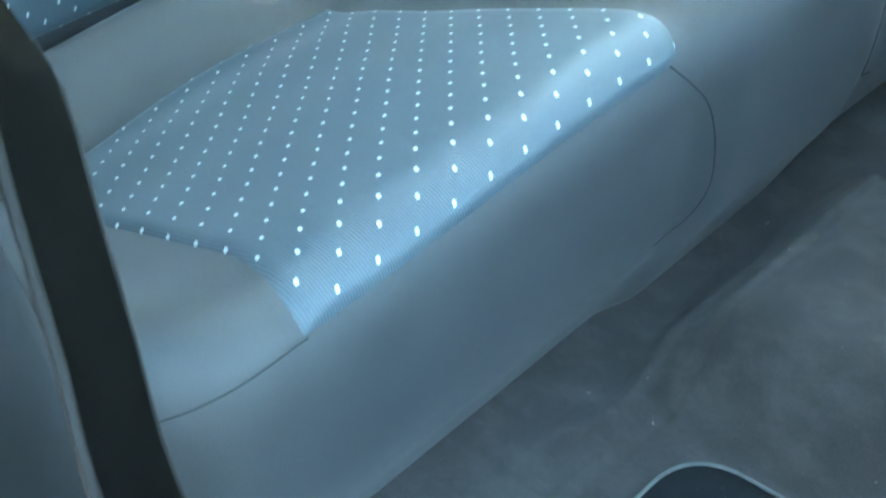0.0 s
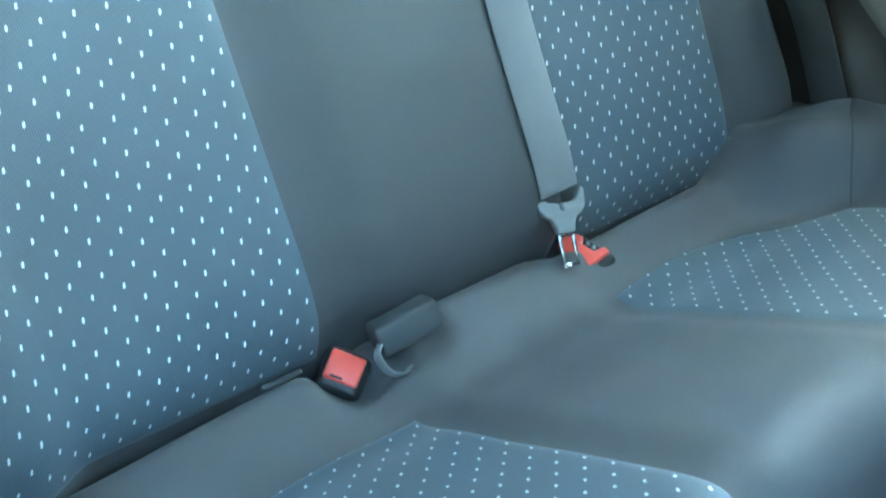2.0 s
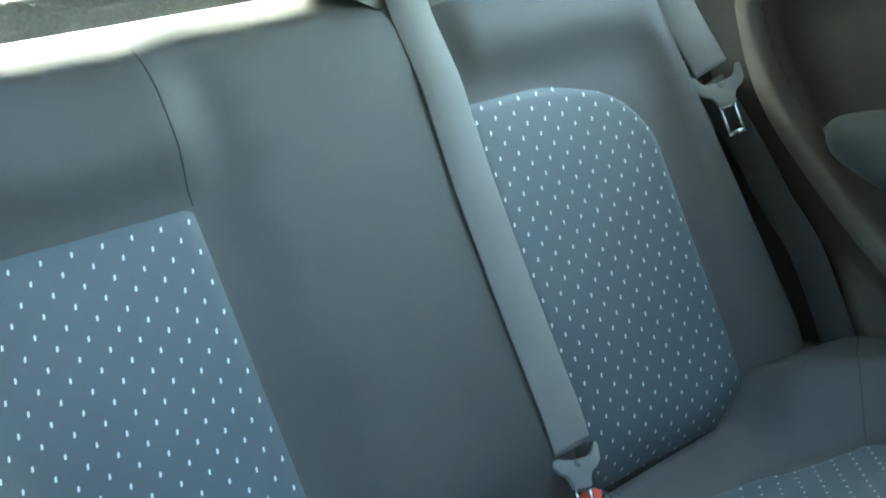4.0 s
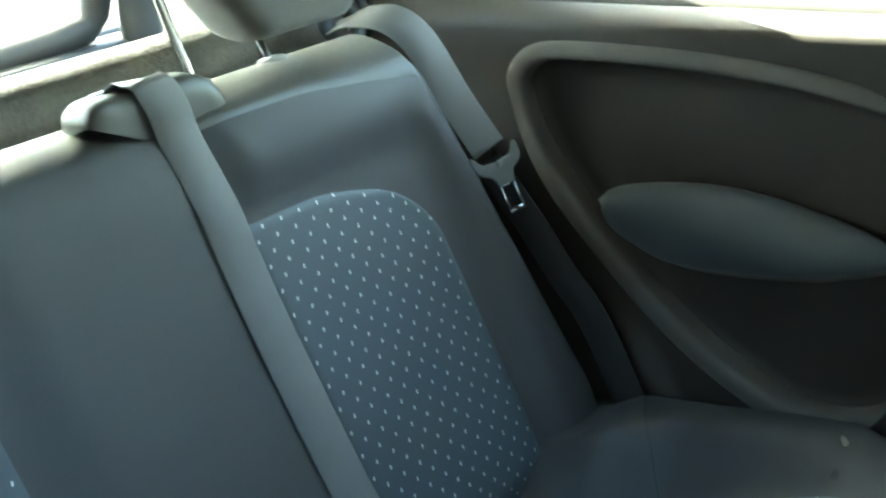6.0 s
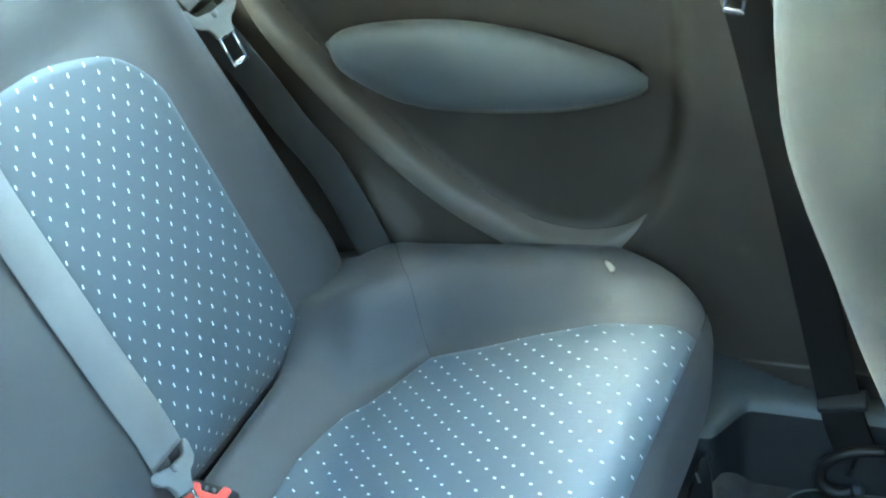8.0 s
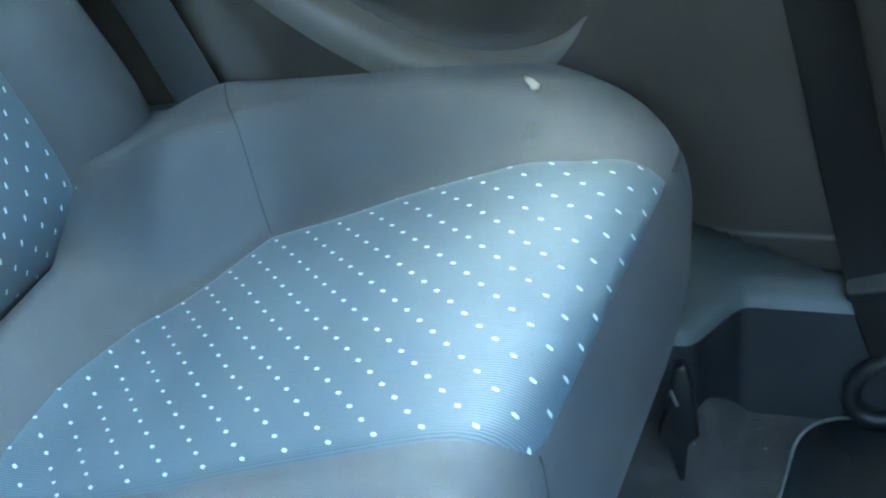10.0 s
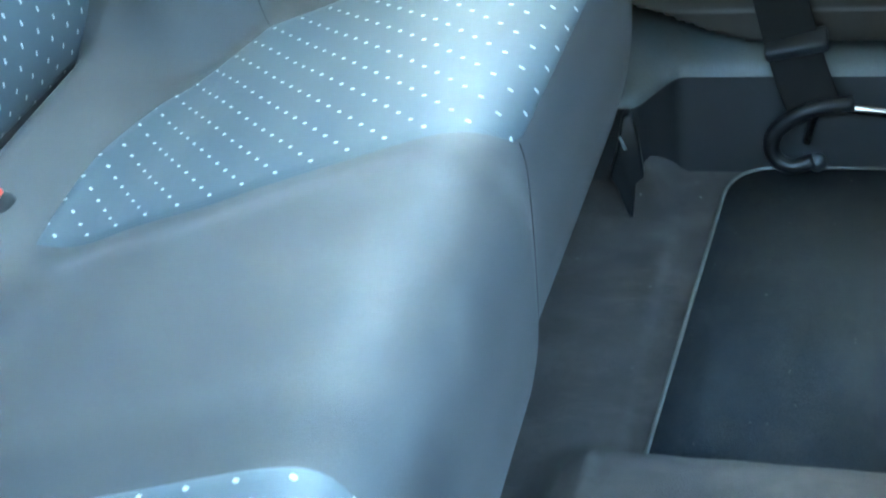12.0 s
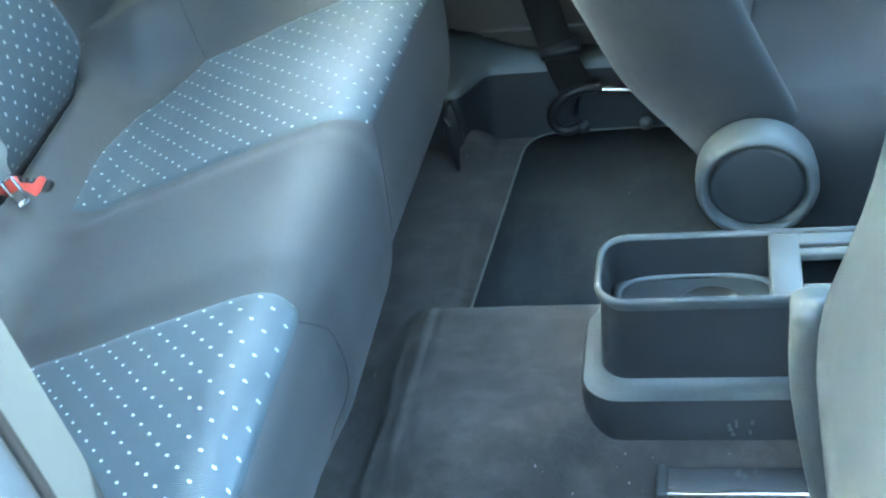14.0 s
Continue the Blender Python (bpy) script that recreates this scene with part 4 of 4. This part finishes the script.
clip = thing("seat_release_clip", "black plastic clip under the cushion's front edge", "clip")
part("clip_body", plate([(-0.002, 0.052), (0.006, 0.054), (0.011, 0.030), (0.014, -0.006), (0.006, -0.012), (0.002, -0.046), (-0.002, -0.044), (-0.010, -0.014), (-0.016, -0.004), (-0.008, 0.020)], -0.008, 0.008, frame_of(Vector((0.500, 0.430, 0.077)), (1, 0.15, 0), (0.05, -0.1, -1)), 0.0025), BLACK, clip)
part("pin", tube([Vector((0.496, 0.421, 0.115)), Vector((0.501, 0.420, 0.103))], 0.0016, 8), PALE, clip, "small pale pin")


# ---- centre console ----
def console():
    c = thing("centre_console", "grey plastic console end with a tray and cup holder", "car console")

    def ring(cx, w, h0, x_end, z, r, n=8):
        out = []
        x0 = cx
        for ax, ay, a in ((x0 + r, -w + r, 180), ):
            out += [(ax + r * math.cos(radians(a + 90 * k / n)), ay + r * math.sin(radians(a + 90 * k / n)), z) for k in range(n + 1)]
        out += [(x_end, -w, z), (x_end, w, z)]
        out += [(x0 + r + r * math.cos(radians(90 + 90 * k / n)), w - r + r * math.sin(radians(90 + 90 * k / n)), z) for k in range(n + 1)]
        return out

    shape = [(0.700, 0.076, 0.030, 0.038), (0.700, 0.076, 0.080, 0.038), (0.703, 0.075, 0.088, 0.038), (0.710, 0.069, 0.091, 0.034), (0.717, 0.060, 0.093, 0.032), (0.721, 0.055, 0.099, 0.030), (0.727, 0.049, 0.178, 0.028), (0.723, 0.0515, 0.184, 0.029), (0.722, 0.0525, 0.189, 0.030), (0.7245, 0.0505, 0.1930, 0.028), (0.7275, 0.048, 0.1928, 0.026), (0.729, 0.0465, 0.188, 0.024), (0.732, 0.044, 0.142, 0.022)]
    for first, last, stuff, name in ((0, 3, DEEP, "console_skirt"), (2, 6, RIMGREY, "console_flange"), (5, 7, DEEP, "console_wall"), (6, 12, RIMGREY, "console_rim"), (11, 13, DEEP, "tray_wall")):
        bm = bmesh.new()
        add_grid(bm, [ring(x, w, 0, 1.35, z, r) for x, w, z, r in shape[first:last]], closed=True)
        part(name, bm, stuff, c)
    part("tray_floor", box((0.734, -0.043, 0.130), (1.30, 0.043, 0.142), 0.002), RIMGREY, c)
    bm = bmesh.new()
    for lo, hi in (((0.884, -0.046, 0.140), (0.912, 0.046, 0.1905)), ((0.910, -0.046, 0.182), (0.962, -0.030, 0.1905)), ((0.910, 0.012, 0.182), (0.962, 0.024, 0.1905)), ((0.910, 0.029, 0.182), (0.962, 0.046, 0.1905)), ((0.960, -0.046, 0.182), (1.300, 0.046, 0.1905))):
        add_box(bm, lo, hi, 0.002, 2)
    part("divider", bm, HINGE, c, "worn grey deck with a slot and a cup hole")
    # Black disc on the tray floor: the cup recess's shade is given as colour.
    part("cup_ring", lathe(((0.033, 0.0), (0.034, 0.002), (0.031, 0.003), (0.029, 0.0012), (0.0, 0.0010)), pose(0.829, -0.008, 0.144), 28), BLACK, c, "shallow black disc, coloured for the shade in the cup recess")
    rng = random.Random(4)
    for k in range(6):
        x, z = 0.838 + 0.028 * rng.random(), 0.040 + 0.022 * rng.random()
        part("scuff", box((x, -0.0766, z), (x + 0.0012 + 0.002 * rng.random(), -0.0757, z + 0.003 + 0.008 * rng.random()), 0.0003, 1), RIMGREY, c, "worn pale scuff mark" if k == 0 else "")
    part("tray_insert", box((0.913, -0.044, 0.140), (1.25, 0.044, 0.160), 0.004), BLACK, c)
    part("lip", tube(spline([(0.749, -0.036, 0.144), (0.749, 0.036, 0.144), (0.877, 0.036, 0.144), (0.877, -0.036, 0.144)], 30), 0.0025, 6), PALE, c)


console()


# ---- front seats ----
def seat_back(name, label, y0, y1, rows_x, bulge, split):
    seat = thing(name, label, "car seat", "front seats")
    rings = []
    for x, z, w, d in rows_x:
        cy, h = (y0 + y1) / 2, (y1 - y0) / 2 * w
        ring = []
        for j in range(44):
            a = 2 * math.pi * j / 44
            ring.append((x + d / 2 - d / 2 * math.copysign(abs(math.cos(a)) ** 0.75, math.cos(a)) + bulge * abs(math.sin(a)) ** 1.1, cy + h * math.copysign(abs(math.sin(a)) ** 0.55, math.sin(a)), z))
        rings.append(ring)
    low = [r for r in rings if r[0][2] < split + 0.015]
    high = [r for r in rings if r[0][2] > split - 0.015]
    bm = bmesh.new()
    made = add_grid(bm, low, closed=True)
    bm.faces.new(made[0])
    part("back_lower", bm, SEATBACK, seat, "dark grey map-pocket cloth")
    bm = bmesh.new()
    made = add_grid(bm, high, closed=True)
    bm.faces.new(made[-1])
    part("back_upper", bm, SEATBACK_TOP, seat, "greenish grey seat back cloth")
    return seat


def far_front_seat():
    prof = spline([(0.805, 0.10, 0), (0.762, 0.16, 0), (0.723, 0.214, 0), (0.694, 0.283, 0), (0.656, 0.376, 0), (0.628, 0.455, 0), (0.602, 0.5255, 0), (0.585, 0.59, 0), (0.580, 0.665, 0), (0.586, 0.76, 0), (0.60, 0.84, 0), (0.63, 0.90, 0), (0.67, 0.94, 0)], 34)
    rows_x = [(p.x, p.y, 0.80 + 0.20 * smooth(0.08, 0.32, p.y) - 0.40 * smooth(0.50, 0.90, p.y), 0.16) for p in prof]
    seat = seat_back("bucket_seat", "grey cloth front seat seen from behind", 0.175, 0.585, rows_x, 0.09, 0.455)
    for y, turn in ((0.165, 1), (0.590, -1)):
        m = frame_of(Vector((0.877 - 0.08 * (turn < 0), y, 0.178)), (turn, 0, 0), (0, 0, -1))
        cover = part("recliner_cover", lathe(((0.049, 0.018), (0.0505, 0.025), (0.053, 0.028), (0.056, 0.029), (0.060, 0.026), (0.0620, 0.020), (0.0625, 0.004), (0.061, -0.014)), m, 48), HINGE, seat, "grey ring of the round hinge cover")
        part("cover_disc", lathe(((0.0, 0.022), (0.042, 0.022), (0.047, 0.020), (0.050, 0.016)), m, 48), DISC, cover, "dark flat disc")
    part("seat_cushion", box((0.86, 0.185, 0.06), (1.35, 0.575, 0.24), 0.05, 5), SEATBACK, seat)
    part("seat_base", box((0.86, 0.21, -0.01), (1.31, 0.555, 0.075), 0.01), BLACK, seat)


far_front_seat()


def near_front_seat():
    prof = spline([(0.950, 0.05, 0), (0.930, 0.14, 0), (0.915, 0.24, 0), (0.914, 0.305, 0), (0.923, 0.345, 0), (0.945, 0.42, 0), (0.966, 0.53, 0), (1.01, 0.72, 0), (1.06, 0.86, 0)], 30)
    rows_x = [(p.x, p.y, 0.85 + 0.15 * smooth(0.05, 0.25, p.y) - 0.25 * smooth(0.62, 0.88, p.y), 0.14) for p in prof]
    seat = seat_back("bucket_seat", "grey cloth front seat tipped forward beside the open door", -0.56, -0.150, rows_x, 0.0, 0.39)
    bm = bmesh.new()
    rows = []
    for k in range(25):
        p = prof[2 + k]
        f = k / 24
        inset = 0.012 * (1 - math.sqrt(max(1 - (2 * abs(f - 0.5)) ** 12, 0.0)))
        rows.append([(p.x - 0.006 + inset + 0.012 * (2 * abs(j / 16 - 0.5)) ** 10, -0.525 + 0.325 * j / 16, p.y) for j in range(17)])
    add_grid(bm, rows)
    part("back_panel", bm, PLASTIC, seat, "smooth grey plastic back panel")
    part("hinge_cover", tube(spline([(0.910, -0.168, 0.285), (0.909, -0.166, 0.20), (0.920, -0.166, 0.10), (0.937, -0.168, -0.005)], 16), 0.017, 12), RIMGREY, seat, "pale grey hinge cover")
    part("seat_cushion", box((0.985, -0.56, 0.06), (1.43, -0.165, 0.24), 0.05, 5), SEATBACK, seat)
    bm = bmesh.new()
    add_box(bm, (0.778, -0.135, 0.010), (1.33, -0.100, 0.026), 0.003)
    part("rail", bm, STEEL, seat, "bright metal seat rail")
    part("rail_lower", box((0.785, -0.19, -0.012), (1.33, -0.135, 0.010), 0.003), BLACK, seat)
    part("rail_end", box((0.772, -0.138, 0.004), (0.783, -0.098, 0.028), 0.003), PLASTIC, seat)


near_front_seat()

# ---- near side: door opening, pillar, quarter panel ----
near = thing("wall_near", "near side body with trim beside the open door", "car body", kind="structure")
SEAL = [(0.622, -0.713, 1.06), (0.622, -0.713, 0.918), (0.628, -0.702, 0.808), (0.638, -0.699, 0.698), (0.636, -0.693, 0.619), (0.598, -0.683, 0.54), (0.552, -0.662, 0.445), (0.535, -0.643, 0.391), (0.541, -0.640, 0.348), (0.551, -0.640, 0.302), (0.562, -0.640, 0.24), (0.575, -0.642, 0.15), (0.62, -0.648, 0.08), (0.73, -0.655, 0.042), (1.1, -0.655, 0.035), (1.7, -0.655, 0.035)]
edge = spline(SEAL, 70)
strap = thing("near_front_belt", "dark webbing of the front belt beside the door opening", "seat belt")
fall = spline([(0.575, -0.70, 1.02), (0.60, -0.735, 0.90), (0.63, -0.738, 0.76), (0.65, -0.725, 0.655), (0.645, -0.70, 0.61), (0.640, -0.672, 0.58), (0.643, -0.658, 0.557), (0.661, -0.665, 0.526), (0.677, -0.672, 0.505), (0.694, -0.680, 0.484), (0.728, -0.688, 0.43), (0.760, -0.69, 0.34), (0.775, -0.68, 0.20), (0.780, -0.66, 0.06)], 90)
ACROSS = Vector((-0.53, 0.63, -0.56)).normalized()
part("webbing", ribbon(fall, ACROSS, 0.044, 0.002), WEB_SHADE_BLACK, strap)
for way in (-1, 1):
    part("selvedge", tube([p + ACROSS * 0.0222 * way for p in fall], 0.0013, 8), WEB_DARK, strap, "woven edge of the dark webbing")
part("door_seal", tube([p + Vector((0.037, -0.062, 0)) for p in edge], 0.0018, 8), RUBBER, near, "thin dark rubber door seal")
STRIP = ((-0.060, 0.040, 0.0), (-0.030, 0.026, 0.0), (-0.010, 0.010, 0.0), (-0.002, 0.001, 0.0), (0.004, -0.006, 0.0), (0.020, -0.032, 0.0), (0.035, -0.058, 0.0))
for name, run, stuff, words in (("pillar_trim", edge[:14], PILLAR, "pale grey pillar trim strip"), ("lower_trim", edge[13:], BLACK, "dark charcoal strip round the door opening")):
    bm = bmesh.new()
    add_grid(bm, [[p + Vector(o) for o in STRIP] for p in run])
    part(name, bm, stuff, near, words)
bm = bmesh.new()
add_grid(bm, [[p + Vector((0.034, -0.060, -0.004)), p + Vector((0.038, -0.074, -0.010)), p + Vector((0.040, -0.086, -0.02)), p + Vector((0.006, -0.095, -0.03)), p + Vector((-0.05, -0.10, -0.06))] for p in edge])
part("door_jamb", bm, JAMB, near, "pale blue-grey painted jamb")
bm = bmesh.new()
add_grid(bm, [[p + Vector((-0.02, 0.015, 0.0)), (min(p.x - 0.09, 0.52), -0.625, p.z * 0.85), (-0.45, -0.64, p.z * 0.85)] for p in edge[:52]])
part("panel", bm, TRIM, near)
bm = bmesh.new()
add_box(bm, (-1.0, -0.72, -0.05), (0.50, -0.66, 0.80), 0.01)
part("outer_panel", bm, PAINT, near)
# Unseen near-side pillars, added to cut light on the near backrest.
part("rear_pillar", box((-1.0, -0.70, 0.79), (-0.13, -0.625, 1.15), 0.02), PAINT, near)
part("middle_pillar", box((0.42, -0.70, 0.72), (0.545, -0.648, 1.15), 0.015), PAINT, near)
part("sill", box((0.50, -0.75, -0.10), (2.0, -0.645, 0.075), 0.02), PAINT, near)
bm = bmesh.new()
# The rail runs on as far as the roof, to cut windscreen light.
add_box(bm, (-0.60, -0.66, 1.10), (2.05, -0.58, 1.19), 0.02)
part("roof_rail", bm, LINER, near)

# closing walls, added light blockers, roof skin and the world outside
# Unseen block in place of a dashboard; it cuts low light from the front.
tagged(link("wall_front", box((1.72, -0.66, -0.05), (2.32, 0.70, 0.85), 0.06, 4), TRIM), "unseen dark block in the dashboard's place, cutting low front light", "car body", kind="structure")
# Added out of view to block low sky light through the windscreen.
tagged(link("wall_blocker_ahead", box((6.0, -1.95, -0.38), (6.2, 6.0, 3.0), 0.01), BLOCKER), "added unseen dark wall that blocks low sky light through the windscreen", "wall", kind="structure")
# Also added: blocks low light at the open door, so light comes from above.
tagged(link("wall_blocker_side", box((-3.0, -1.95, -0.38), (6.0, -1.80, 1.70), 0.01), BLOCKER), "added unseen dark wall that blocks low sky light on the door side", "wall", kind="structure")
# Added board: stops light leaking through the seat gap and keeps it dark.
tagged(link("wall_gap_block", box((-0.075, -0.62, -0.02), (-0.050, 0.62, 0.205), 0.004), RUBBER), "added dark board that blocks light through the gap behind the cushion", "car body", kind="structure")
tagged(link("wall_rear", box((-1.02, -0.66, -0.05), (-0.95, 0.70, 0.74), 0.01), TRIM), "dark tailgate lining", "car body", kind="structure")
tagged(link("wall_far", box((-1.0, 0.80, -0.08), (2.3, 0.84, 0.76), 0.01), PAINT), "painted outer side panel", "car body", kind="structure")
tagged(link("roof_skin", box((-0.66, -0.60, 1.215), (2.05, 0.64, 1.235), 0.01), PAINT), "painted roof", "car body", kind="structure")
bm = bmesh.new()
add_grid(bm, [[(x, y, -0.38) for y in (-400, -4, 4, 400)] for x in (-400, -4, 4, 400)])
tagged(link("ground", bm, GROUND), "sunlit asphalt round the car", "ground", kind="structure")
